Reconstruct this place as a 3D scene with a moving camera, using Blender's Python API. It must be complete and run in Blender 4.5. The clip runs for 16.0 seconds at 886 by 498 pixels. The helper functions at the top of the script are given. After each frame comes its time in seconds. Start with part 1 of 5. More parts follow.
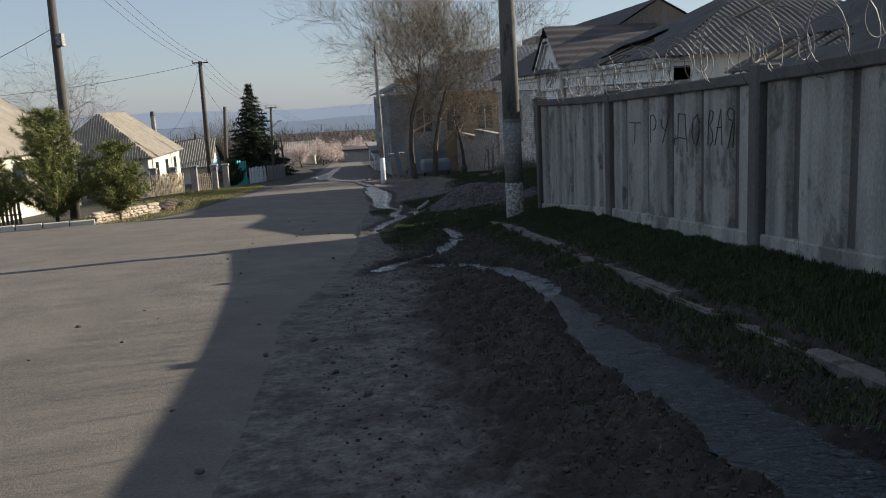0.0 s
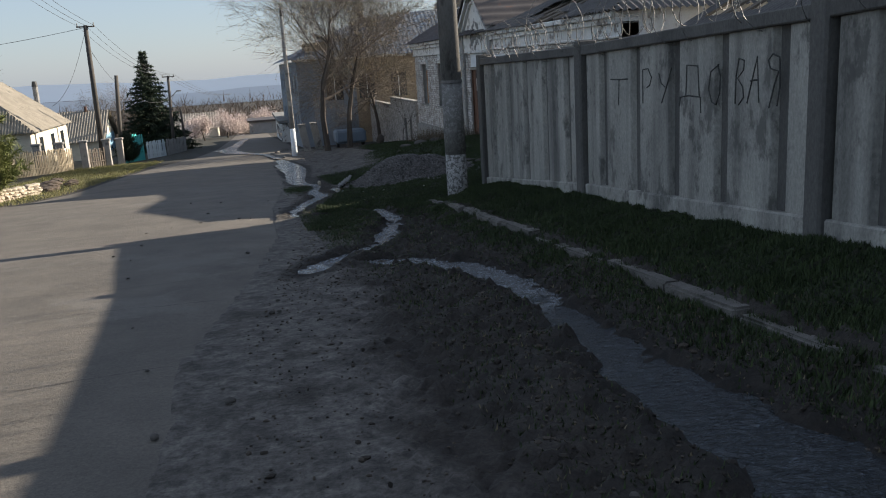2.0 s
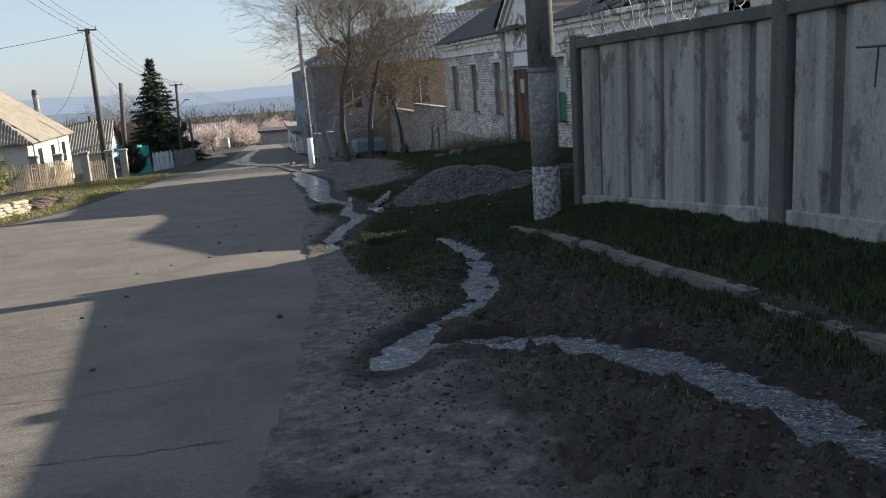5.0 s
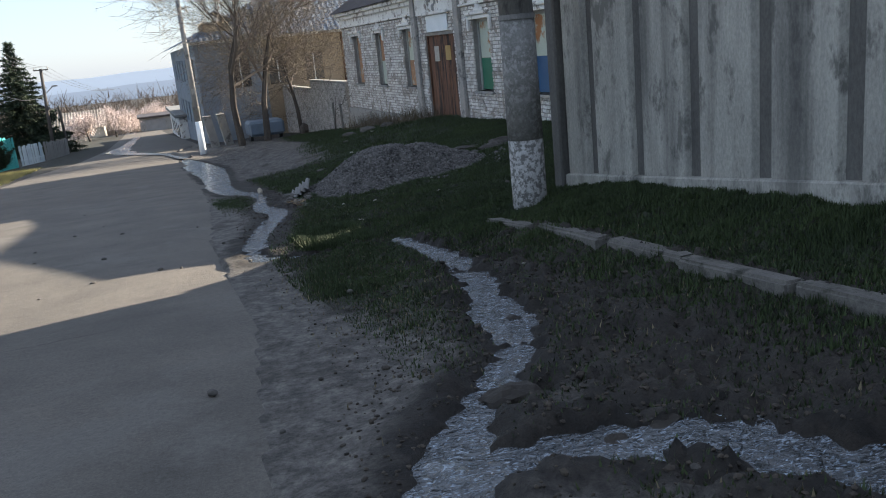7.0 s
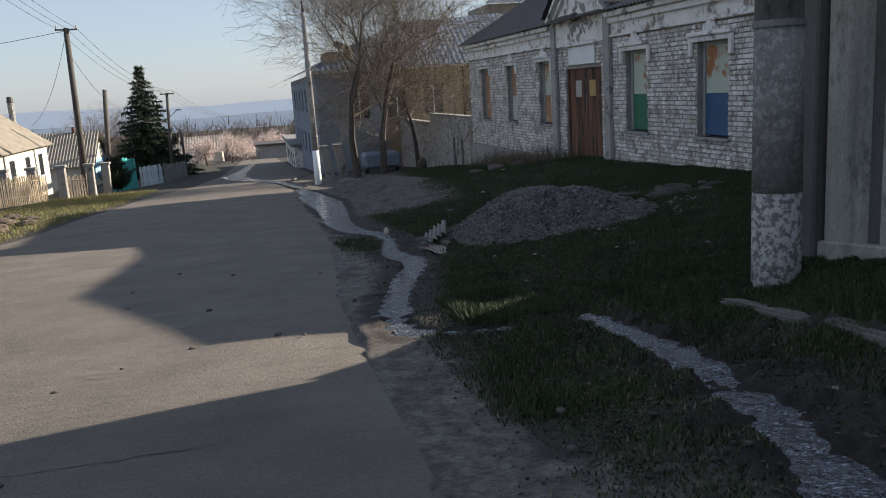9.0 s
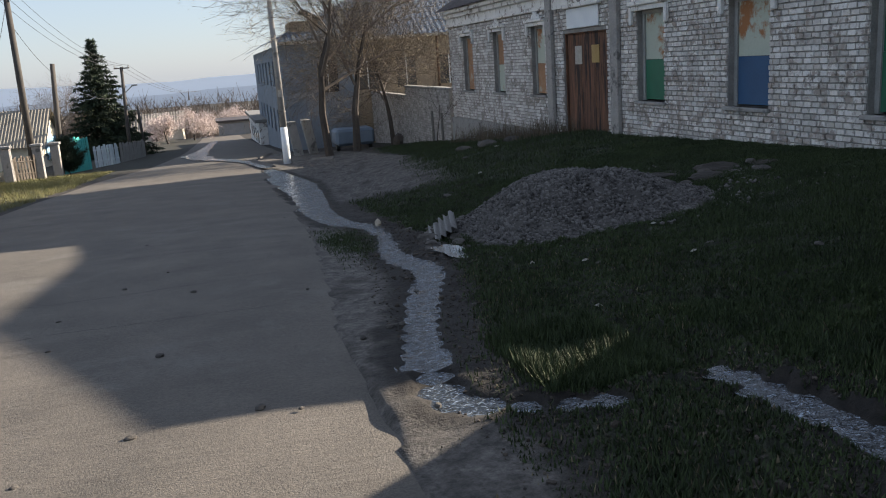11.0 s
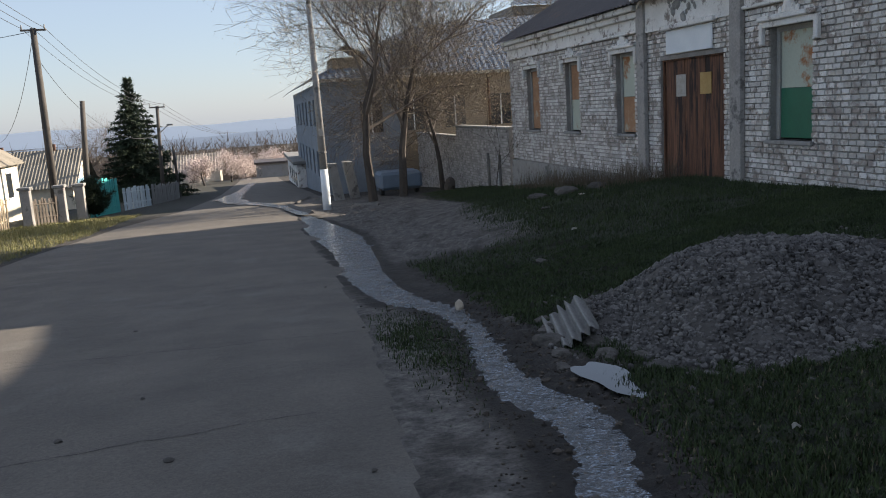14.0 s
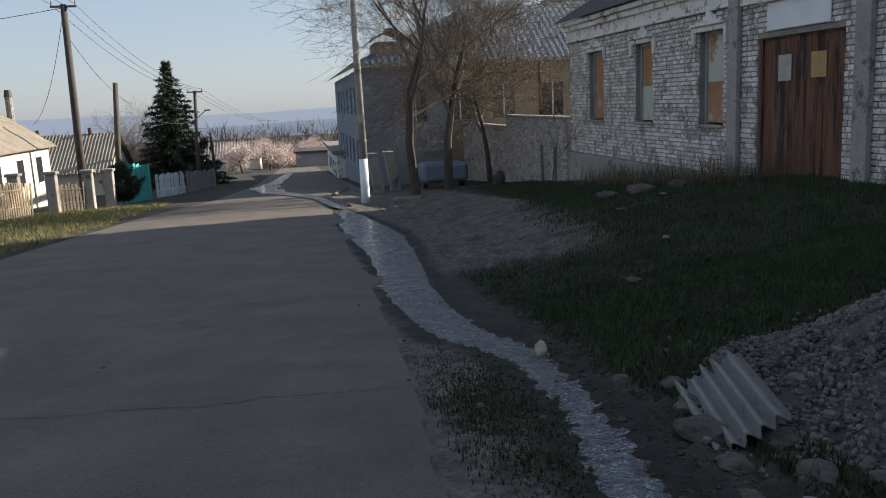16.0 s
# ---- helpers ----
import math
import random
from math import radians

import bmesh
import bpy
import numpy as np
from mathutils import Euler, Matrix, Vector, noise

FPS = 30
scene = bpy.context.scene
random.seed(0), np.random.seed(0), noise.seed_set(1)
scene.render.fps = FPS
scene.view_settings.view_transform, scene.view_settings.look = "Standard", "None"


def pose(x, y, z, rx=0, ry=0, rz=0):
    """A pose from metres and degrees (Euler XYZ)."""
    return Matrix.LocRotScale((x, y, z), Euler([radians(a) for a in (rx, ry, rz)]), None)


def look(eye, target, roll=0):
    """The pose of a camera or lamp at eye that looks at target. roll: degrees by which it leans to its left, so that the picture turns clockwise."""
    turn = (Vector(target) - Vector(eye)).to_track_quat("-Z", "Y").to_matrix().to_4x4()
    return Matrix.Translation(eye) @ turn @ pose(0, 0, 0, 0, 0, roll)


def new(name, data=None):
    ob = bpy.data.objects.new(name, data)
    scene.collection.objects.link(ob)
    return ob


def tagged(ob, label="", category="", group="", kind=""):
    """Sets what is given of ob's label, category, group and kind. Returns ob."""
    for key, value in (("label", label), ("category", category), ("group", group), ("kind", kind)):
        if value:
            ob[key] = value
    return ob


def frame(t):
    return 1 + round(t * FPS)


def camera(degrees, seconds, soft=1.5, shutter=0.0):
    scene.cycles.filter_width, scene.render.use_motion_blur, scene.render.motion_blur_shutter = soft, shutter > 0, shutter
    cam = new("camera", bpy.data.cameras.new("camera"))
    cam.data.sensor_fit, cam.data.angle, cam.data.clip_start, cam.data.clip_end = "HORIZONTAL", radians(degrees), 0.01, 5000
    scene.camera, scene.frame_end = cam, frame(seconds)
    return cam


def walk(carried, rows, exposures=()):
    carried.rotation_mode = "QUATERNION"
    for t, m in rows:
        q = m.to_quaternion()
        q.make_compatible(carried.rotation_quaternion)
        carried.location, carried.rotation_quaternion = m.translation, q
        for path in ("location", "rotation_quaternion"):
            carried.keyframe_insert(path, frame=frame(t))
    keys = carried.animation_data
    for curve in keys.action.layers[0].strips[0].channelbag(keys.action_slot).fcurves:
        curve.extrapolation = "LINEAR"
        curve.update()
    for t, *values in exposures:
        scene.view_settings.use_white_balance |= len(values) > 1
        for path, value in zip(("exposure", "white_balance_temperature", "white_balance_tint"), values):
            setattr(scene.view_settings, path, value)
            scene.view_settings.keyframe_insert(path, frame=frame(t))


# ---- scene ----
cam = camera(56.5, 16.0, soft=1.0)
PATH = [
    (0, (0.906, 4.74, 3.252), (1.127, 6.694, 2.89), -3.1),
    (0.5, (0.866, 5.324, 3.232), (1.168, 7.26, 2.831), -3.2),
    (1, (0.866, 5.935, 3.175), (1.226, 7.855, 2.744), -3.8),
    (1.5, (0.811, 6.532, 3.145), (1.223, 8.436, 2.693), -3.6),
    (2, (0.802, 7.107, 3.085), (1.228, 9.009, 2.64), -3.5),
    (2.5, (0.74, 7.679, 3.055), (1.164, 9.583, 2.612), -3.6),
    (3, (0.723, 8.264, 3.031), (1.144, 10.168, 2.59), -3.7),
    (3.5, (0.698, 8.901, 3.003), (1.118, 10.806, 2.563), -3.6),
    (4, (0.646, 9.54, 2.986), (1.06, 11.447, 2.546), -3.7),
    (4.2, (0.646, 9.786, 2.923), (1.048, 11.697, 2.489), -3.7),
    (6.3, (0.504, 12.533, 2.67), (0.99, 14.428, 2.251), -5.2),
    (6.5, (0.504, 12.781, 2.622), (1.034, 14.656, 2.17), -5.6),
    (7, (0.485, 13.35, 2.584), (1.125, 15.179, 2.09), -5.7),
    (7.5, (0.436, 13.895, 2.543), (1.083, 15.729, 2.078), -4.7),
    (8, (0.422, 14.498, 2.504), (0.934, 16.39, 2.103), -3.1),
    (8.5, (0.37, 15.077, 2.476), (0.805, 16.995, 2.11), -2.4),
    (9, (0.399, 15.702, 2.407), (0.826, 17.618, 2.022), -3.5),
    (9.5, (0.379, 16.293, 2.365), (0.809, 18.204, 1.958), -4.2),
    (9.7, (0.362, 16.558, 2.371), (0.799, 18.465, 1.955), -4.2),
    (11.8, (0.463, 18.951, 2.217), (0.977, 20.83, 1.762), -4.0),
    (12, (0.483, 19.233, 2.197), (0.992, 21.114, 1.746), -3.9),
    (12.5, (0.537, 19.856, 2.143), (1.037, 21.74, 1.694), -4.0),
    (13, (0.558, 20.439, 2.095), (1.024, 22.336, 1.665), -3.6),
    (13.5, (0.583, 21.025, 2.078), (1.027, 22.936, 1.69), -4.2),
    (14, (0.617, 21.602, 2.055), (1.044, 23.525, 1.712), -3.7),
    (14.5, (0.642, 22.184, 2.04), (1.054, 24.117, 1.734), -3.4),
    (15, (0.738, 22.776, 1.979), (1.122, 24.714, 1.663), -3.3),
    (15.5, (0.759, 23.356, 1.934), (1.128, 25.295, 1.611), -2.7),
    (16, (0.849, 23.923, 1.864), (1.184, 25.862, 1.509), -2.7),
]
EXPOSURES = [(0, 0.98, 6250, 8.5), (0.5, 0.95, 6250, 8.5), (1, 1, 6250, 8.5), (1.5, 1.4, 6250, 8.5), (2, 1.22, 6250, 8.5), (2.5, 1.4, 6250, 8.5), (3.5, 1.45, 6250, 8.5), (4.2, 1.45, 6250, 8.5), (6.3, 1.5, 6250, 8.5), (7, 1.95, 6250, 8.5), (7.5, 2, 6250, 8.5), (8, 1.6, 6350, 10.5), (8.5, 1.22, 6350, 10.5), (9.5, 1.45, 6350, 10.5), (12, 1.5, 6350, 10.5), (12.5, 1.5, 6350, 10.5), (13, 1.6, 6350, 10.5), (13.7, 1.6, 6350, 10.5), (14.5, 1.1, 6350, 10.5), (15.5, 1.02, 6350, 10.5), (16, 1.2, 6350, 10.5)]
walk(cam, [(t, look(eye, target, roll)) for t, eye, target, roll in PATH], EXPOSURES)

# ---- light ----
SUN_ELEV, SUN_AZ = 20.5, 14.0          # degrees; the sun stands over +x, turned towards +y
world = bpy.data.worlds.new("world")
scene.world = world
world.use_nodes = True
wn = world.node_tree.nodes
sky = wn.new("ShaderNodeTexSky")
sky.sky_type, sky.sun_disc = "NISHITA", False
sky.sun_elevation, sky.sun_rotation = radians(SUN_ELEV), radians(90 - SUN_AZ)
sky.air_density, sky.dust_density, sky.ozone_density = 1.0, 0.6, 2.5
wn["Background"].inputs["Strength"].default_value = 0.07
haze = wn.new("ShaderNodeMix")
haze.data_type = "RGBA"
haze.inputs["Factor"].default_value = 0.6
haze.inputs["B"].default_value = (3.0, 3.3, 3.95, 1)
world.node_tree.links.new(sky.outputs[0], haze.inputs["A"])
world.node_tree.links.new(haze.outputs["Result"], wn["Background"].inputs["Color"])
sun = new("sun", bpy.data.lights.new("sun", "SUN"))
sun.data.energy, sun.data.angle, sun.data.color = 5.0, radians(0.5), (1.0, 0.86, 0.69)
sd = Vector((math.cos(radians(SUN_ELEV)) * math.cos(radians(SUN_AZ)), math.cos(radians(SUN_ELEV)) * math.sin(radians(SUN_AZ)), math.sin(radians(SUN_ELEV))))
sun.matrix_world = look(tuple(sd * 50), (0, 0, 0))

# ---- materials ----
def material(name, dark, light, size=1.0, rough=0.85, bump=0.3, fine=40.0, metal=0.0, stretch=(1, 1, 1), stain=None, stain_size=0.6, stain_cut=0.55, per="", streak=0.0):
    """Two colours mixed by noise at two scales, an optional stain colour, fine bump, and variation by piece."""
    m = bpy.data.materials.new(name)
    m.use_nodes = True
    n, l = m.node_tree.nodes, m.node_tree.links
    b = n["Principled BSDF"]
    b.inputs["Roughness"].default_value, b.inputs["Metallic"].default_value = rough, metal
    co, mp = n.new("ShaderNodeTexCoord"), n.new("ShaderNodeMapping")
    geo = n.new("ShaderNodeNewGeometry")
    mp.inputs["Scale"].default_value = stretch
    l.new(geo.outputs["Position"], mp.inputs["Vector"])

    def noise_of(scale, detail, roughness=0.6):
        t = n.new("ShaderNodeTexNoise")
        t.inputs["Scale"].default_value, t.inputs["Detail"].default_value, t.inputs["Roughness"].default_value = scale, detail, roughness
        l.new(mp.outputs[0], t.inputs["Vector"])
        return t.outputs["Fac"]

    big, small = noise_of(1.0 / size, 6), noise_of(fine, 4, 0.7)
    add = n.new("ShaderNodeMath")
    add.operation = "MULTIPLY_ADD"
    l.new(small, add.inputs[0])
    add.inputs[1].default_value = 0.5
    half = n.new("ShaderNodeMath")
    half.operation = "MULTIPLY"
    half.inputs[1].default_value = 0.5
    l.new(big, half.inputs[0])
    l.new(half.outputs[0], add.inputs[2])
    src = add.outputs[0]
    if per:
        info = n.new("ShaderNodeObjectInfo") if per == "object" else geo
        ad2 = n.new("ShaderNodeMath")
        ad2.operation = "MULTIPLY_ADD"
        l.new(info.outputs["Random" if per == "object" else "Random Per Island"], ad2.inputs[0])
        ad2.inputs[1].default_value = 0.3
        sh = n.new("ShaderNodeMath")
        sh.operation = "SUBTRACT"
        l.new(src, sh.inputs[0])
        sh.inputs[1].default_value = 0.15
        l.new(sh.outputs[0], ad2.inputs[2])
        src = ad2.outputs[0]
    ramp = n.new("ShaderNodeValToRGB")
    ramp.color_ramp.elements[0].position, ramp.color_ramp.elements[1].position = 0.32, 0.68
    ramp.color_ramp.elements[0].color, ramp.color_ramp.elements[1].color = (*dark, 1), (*light, 1)
    l.new(src, ramp.inputs["Fac"])
    out = ramp.outputs["Color"]
    if stain:
        st = noise_of(1.0 / stain_size, 8, 0.7)
        sr = n.new("ShaderNodeValToRGB")
        sr.color_ramp.elements[0].position, sr.color_ramp.elements[1].position = stain_cut, stain_cut + 0.08
        l.new(st, sr.inputs["Fac"])
        mx = n.new("ShaderNodeMix")
        mx.data_type = "RGBA"
        l.new(sr.outputs["Color"], mx.inputs["Factor"])
        l.new(out, mx.inputs["A"])
        mx.inputs["B"].default_value = (*stain, 1)
        out = mx.outputs["Result"]
    if streak:
        smap = n.new("ShaderNodeMapping")
        smap.inputs["Scale"].default_value = (1, 1, 0.06)
        l.new(geo.outputs["Position"], smap.inputs["Vector"])
        run = n.new("ShaderNodeTexNoise")
        run.inputs["Scale"].default_value, run.inputs["Detail"].default_value, run.inputs["Roughness"].default_value = 2.4, 5, 0.6
        l.new(smap.outputs[0], run.inputs["Vector"])
        rr = n.new("ShaderNodeMapRange")
        rr.inputs["From Min"].default_value, rr.inputs["From Max"].default_value = 0.46, 0.66
        rr.inputs["To Max"].default_value = streak
        l.new(run.outputs["Fac"], rr.inputs["Value"])
        mk = n.new("ShaderNodeMix")
        mk.data_type = "RGBA"
        l.new(rr.outputs[0], mk.inputs["Factor"])
        l.new(out, mk.inputs["A"])
        mk.inputs["B"].default_value = (0.05, 0.049, 0.048, 1)
        out = mk.outputs["Result"]
    l.new(out, b.inputs["Base Color"])
    if bump:
        bp = n.new("ShaderNodeBump")
        bp.inputs["Strength"].default_value, bp.inputs["Distance"].default_value = bump, 0.02
        l.new(add.outputs[0], bp.inputs["Height"])
        l.new(bp.outputs[0], b.inputs["Normal"])
    return m


def speckle(m, colour, scale, low, high):
    """Strong fine grit over a colour."""
    n, l = m.node_tree.nodes, m.node_tree.links
    geo, t = n.new("ShaderNodeNewGeometry"), n.new("ShaderNodeTexNoise")
    t.inputs["Scale"].default_value, t.inputs["Detail"].default_value, t.inputs["Roughness"].default_value = scale, 8, 0.8
    l.new(geo.outputs["Position"], t.inputs["Vector"])
    r = n.new("ShaderNodeMapRange")
    r.inputs["From Min"].default_value, r.inputs["From Max"].default_value = 0.36, 0.66
    r.inputs["To Min"].default_value, r.inputs["To Max"].default_value = low, high
    l.new(t.outputs["Fac"], r.inputs["Value"])
    mx = n.new("ShaderNodeVectorMath")
    mx.operation = "SCALE"
    l.new(colour, mx.inputs[0])
    l.new(r.outputs[0], mx.inputs["Scale"])
    return mx.outputs[0]


def ground_material():
    """Bare damp soil, grass mat and pale dust, mixed by where each grows on the ground."""
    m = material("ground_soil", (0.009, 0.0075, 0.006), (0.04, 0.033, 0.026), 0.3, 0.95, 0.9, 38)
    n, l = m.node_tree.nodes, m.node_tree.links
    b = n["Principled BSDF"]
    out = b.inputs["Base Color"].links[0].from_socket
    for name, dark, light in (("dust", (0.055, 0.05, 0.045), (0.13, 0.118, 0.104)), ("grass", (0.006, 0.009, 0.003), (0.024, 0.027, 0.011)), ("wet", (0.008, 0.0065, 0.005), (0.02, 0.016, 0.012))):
        at = n.new("ShaderNodeAttribute")
        at.attribute_name = name
        t = n.new("ShaderNodeTexNoise")
        t.inputs["Scale"].default_value, t.inputs["Detail"].default_value = 2.6, 9
        geo = n.new("ShaderNodeNewGeometry")
        l.new(geo.outputs["Position"], t.inputs["Vector"])
        s = n.new("ShaderNodeMath")
        s.operation = "ADD"
        l.new(at.outputs["Fac"], s.inputs[0])
        l.new(t.outputs["Fac"], s.inputs[1])
        r = n.new("ShaderNodeMapRange")
        r.inputs["From Min"].default_value, r.inputs["From Max"].default_value = 0.85, 1.15
        l.new(s.outputs[0], r.inputs["Value"])
        t2 = n.new("ShaderNodeTexNoise")
        t2.inputs["Scale"].default_value, t2.inputs["Detail"].default_value = 9, 8
        l.new(geo.outputs["Position"], t2.inputs["Vector"])
        cr = n.new("ShaderNodeValToRGB")
        cr.color_ramp.elements[0].position, cr.color_ramp.elements[1].position = 0.35, 0.65
        cr.color_ramp.elements[0].color, cr.color_ramp.elements[1].color = (*dark, 1), (*light, 1)
        l.new(t2.outputs["Fac"], cr.inputs["Fac"])
        mx = n.new("ShaderNodeMix")
        mx.data_type = "RGBA"
        l.new(r.outputs[0], mx.inputs["Factor"])
        l.new(out, mx.inputs["A"])
        l.new(cr.outputs[0], mx.inputs["B"])
        out = mx.outputs["Result"]
    l.new(speckle(m, out, 26, 0.45, 1.6), b.inputs["Base Color"])
    return m


def water_material(name, glint, ior):
    """Clear shallow water over dark mud: ripples at two scales and pale flecks painted as sky glints."""
    m = bpy.data.materials.new(name)
    m.use_nodes = True
    n, l = m.node_tree.nodes, m.node_tree.links
    b = n["Principled BSDF"]
    geo, mp = n.new("ShaderNodeNewGeometry"), n.new("ShaderNodeMapping")
    mp.inputs["Scale"].default_value = (0.75, 1.25, 1.0)
    l.new(geo.outputs["Position"], mp.inputs["Vector"])
    last = None
    for scale, detail, strength, dist in ((9, 4, 0.8, 0.08), (34, 6, 0.6, 0.025)):
        t = n.new("ShaderNodeTexNoise")
        t.inputs["Scale"].default_value, t.inputs["Detail"].default_value, t.inputs["Distortion"].default_value = scale, detail, 1.6
        l.new(mp.outputs[0], t.inputs["Vector"])
        bp = n.new("ShaderNodeBump")
        bp.inputs["Strength"].default_value, bp.inputs["Distance"].default_value = strength, dist
        l.new(t.outputs["Fac"], bp.inputs["Height"])
        if last is not None:
            l.new(last.outputs[0], bp.inputs["Normal"])
        last = bp
    l.new(last.outputs[0], b.inputs["Normal"])
    # sky glints painted into the base colour as pale flecks
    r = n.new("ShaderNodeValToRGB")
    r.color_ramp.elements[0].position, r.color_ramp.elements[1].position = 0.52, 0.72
    r.color_ramp.elements[0].color, r.color_ramp.elements[1].color = (0.022, 0.027, 0.032, 1), glint
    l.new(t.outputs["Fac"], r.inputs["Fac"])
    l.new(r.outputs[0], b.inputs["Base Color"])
    b.inputs["Roughness"].default_value, b.inputs["IOR"].default_value = 0.07, ior
    return m


M_GROUND = ground_material()
for node in M_GROUND.node_tree.nodes:
    if node.type == "BUMP":
        node.inputs["Distance"].default_value = 0.035
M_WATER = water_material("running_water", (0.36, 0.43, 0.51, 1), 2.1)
# Dimmer painted glints for the reach that mirrors the dark fence.
M_WATERD = water_material("dim_glint_water", (0.07, 0.085, 0.1, 1), 1.5)
M_PUDDLE = material("still_water", (0.015, 0.016, 0.017), (0.02, 0.022, 0.022), 1, 0.03, 0.0)
M_ASPHALT = material("worn_asphalt", (0.062, 0.056, 0.048), (0.15, 0.132, 0.111), 0.9, 0.9, 0.8, 85, stain=(0.125, 0.114, 0.1), stain_size=1.5, stain_cut=0.56)
node = M_ASPHALT.node_tree.nodes["Principled BSDF"].inputs["Base Color"]
M_ASPHALT.node_tree.links.new(speckle(M_ASPHALT, node.links[0].from_socket, 40, 0.75, 1.25), node)
def add_ridges(m):
    """Low ridges left across the lane by the paver."""
    n, l = m.node_tree.nodes, m.node_tree.links
    geo, mp, t, bp = n.new("ShaderNodeNewGeometry"), n.new("ShaderNodeMapping"), n.new("ShaderNodeTexNoise"), n.new("ShaderNodeBump")
    mp.inputs["Scale"].default_value = (0.35, 3.2, 1)
    mp.inputs["Rotation"].default_value = (0, 0, radians(-10))
    t.inputs["Scale"].default_value, t.inputs["Detail"].default_value = 1.6, 4
    bp.inputs["Strength"].default_value, bp.inputs["Distance"].default_value = 0.3, 0.05
    l.new(geo.outputs["Position"], mp.inputs["Vector"])
    l.new(mp.outputs[0], t.inputs["Vector"])
    l.new(t.outputs["Fac"], bp.inputs["Height"])
    b = n["Principled BSDF"].inputs["Normal"]
    l.new(b.links[0].from_socket, bp.inputs["Normal"])
    l.new(bp.outputs[0], b)


add_ridges(M_ASPHALT)
M_CRACK = material("asphalt_crack", (0.03, 0.028, 0.025), (0.05, 0.045, 0.04), 0.3, 0.95, 0)
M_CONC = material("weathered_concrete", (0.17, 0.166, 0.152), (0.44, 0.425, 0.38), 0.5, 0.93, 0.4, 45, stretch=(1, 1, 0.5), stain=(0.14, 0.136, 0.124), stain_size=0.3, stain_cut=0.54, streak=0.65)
M_CONCD = material("dark_streaked_concrete", (0.06, 0.058, 0.054), (0.15, 0.144, 0.134), 0.5, 0.95, 0.5, 45, stretch=(1, 1, 0.5), streak=0.5)
M_KERB = material("kerb_concrete", (0.06, 0.056, 0.05), (0.18, 0.168, 0.152), 0.25, 0.95, 0.9, 40, stain=(0.045, 0.045, 0.035), stain_size=0.22, stain_cut=0.54)
M_POLE = material("dark_pole_concrete", (0.085, 0.082, 0.076), (0.19, 0.182, 0.168), 0.3, 0.9, 0.5, 40, stretch=(1, 1, 0.4), stain=(0.06, 0.058, 0.055), stain_size=0.25, stain_cut=0.55)
M_POLED = material("old_pole", (0.035, 0.031, 0.027), (0.1, 0.09, 0.08), 0.3, 0.9, 0.5, 40, stretch=(1, 1, 0.3))
M_WHITEWASH = material("flaking_whitewash", (0.24, 0.235, 0.225), (0.46, 0.45, 0.43), 0.3, 0.9, 0.5, 30, stain=(0.11, 0.107, 0.1), stain_size=0.06, stain_cut=0.47)
M_WHITEWORN = material("worn_whitewash", (0.09, 0.087, 0.08), (0.22, 0.215, 0.2), 0.3, 0.9, 0.5, 40, stain=(0.25, 0.243, 0.23), stain_size=0.06, stain_cut=0.5)
M_BRICK = material("whitewashed_brick", (0.4, 0.375, 0.345), (0.74, 0.72, 0.685), 0.5, 0.9, 0.6, 25, stain=(0.3, 0.262, 0.232), stain_size=0.25, stain_cut=0.5, per="island")
M_BRICKO = material("whitewashed_brick_piece", (0.4, 0.375, 0.345), (0.74, 0.72, 0.685), 0.5, 0.9, 0.6, 25, stain=(0.3, 0.262, 0.232), stain_size=0.25, stain_cut=0.5, per="object")
M_BRICKG = material("grey_yard_brick", (0.24, 0.225, 0.21), (0.46, 0.44, 0.415), 0.5, 0.9, 0.6, 25, stain=(0.16, 0.15, 0.14), stain_size=0.4, stain_cut=0.55, per="island")
M_MORTAR = material("mortar", (0.16, 0.15, 0.14), (0.34, 0.325, 0.3), 0.4, 0.95, 0.5, 30)
M_PLASTER = material("peeling_plaster", (0.55, 0.54, 0.51), (0.78, 0.77, 0.74), 0.5, 0.9, 0.4, 30, stain=(0.22, 0.19, 0.165), stain_size=0.4, stain_cut=0.53)
M_PLINTH = material("plinth_render", (0.2, 0.195, 0.185), (0.34, 0.33, 0.31), 0.6, 0.95, 0.6, 20, stain=(0.12, 0.115, 0.11), stain_size=0.5, stain_cut=0.55)
M_RUST = material("rusty_sheet", (0.04, 0.019, 0.012), (0.21, 0.1, 0.055), 0.25, 0.85, 0.3, 16, stretch=(1, 1, 0.1), stain=(0.022, 0.014, 0.011), stain_size=0.16, stain_cut=0.5)
M_BOARD = material("rusted_pale_board", (0.36, 0.4, 0.33), (0.46, 0.5, 0.42), 0.8, 0.8, 0.2, 30, stain=(0.3, 0.13, 0.05), stain_size=0.75, stain_cut=0.52)
M_BOARDR = material("rusted_board", (0.22, 0.11, 0.055), (0.42, 0.25, 0.14), 0.4, 0.85, 0.2, 30, stain=(0.4, 0.38, 0.3), stain_size=0.4, stain_cut=0.58)
M_GREEN = material("green_paint", (0.01, 0.095, 0.05), (0.016, 0.14, 0.077), 0.5, 0.6, 0.1)
M_BLUE = material("blue_paint", (0.014, 0.06, 0.145), (0.022, 0.09, 0.2), 0.5, 0.6, 0.1)
M_FRAME = material("old_frame_paint", (0.2, 0.2, 0.19), (0.36, 0.36, 0.34), 0.3, 0.85, 0.4)
M_ROOFD = material("dark_sheet_roof", (0.035, 0.03, 0.03), (0.085, 0.072, 0.068), 0.8, 0.65, 0.3, 30, stain=(0.11, 0.06, 0.04), stain_size=0.8, stain_cut=0.6)
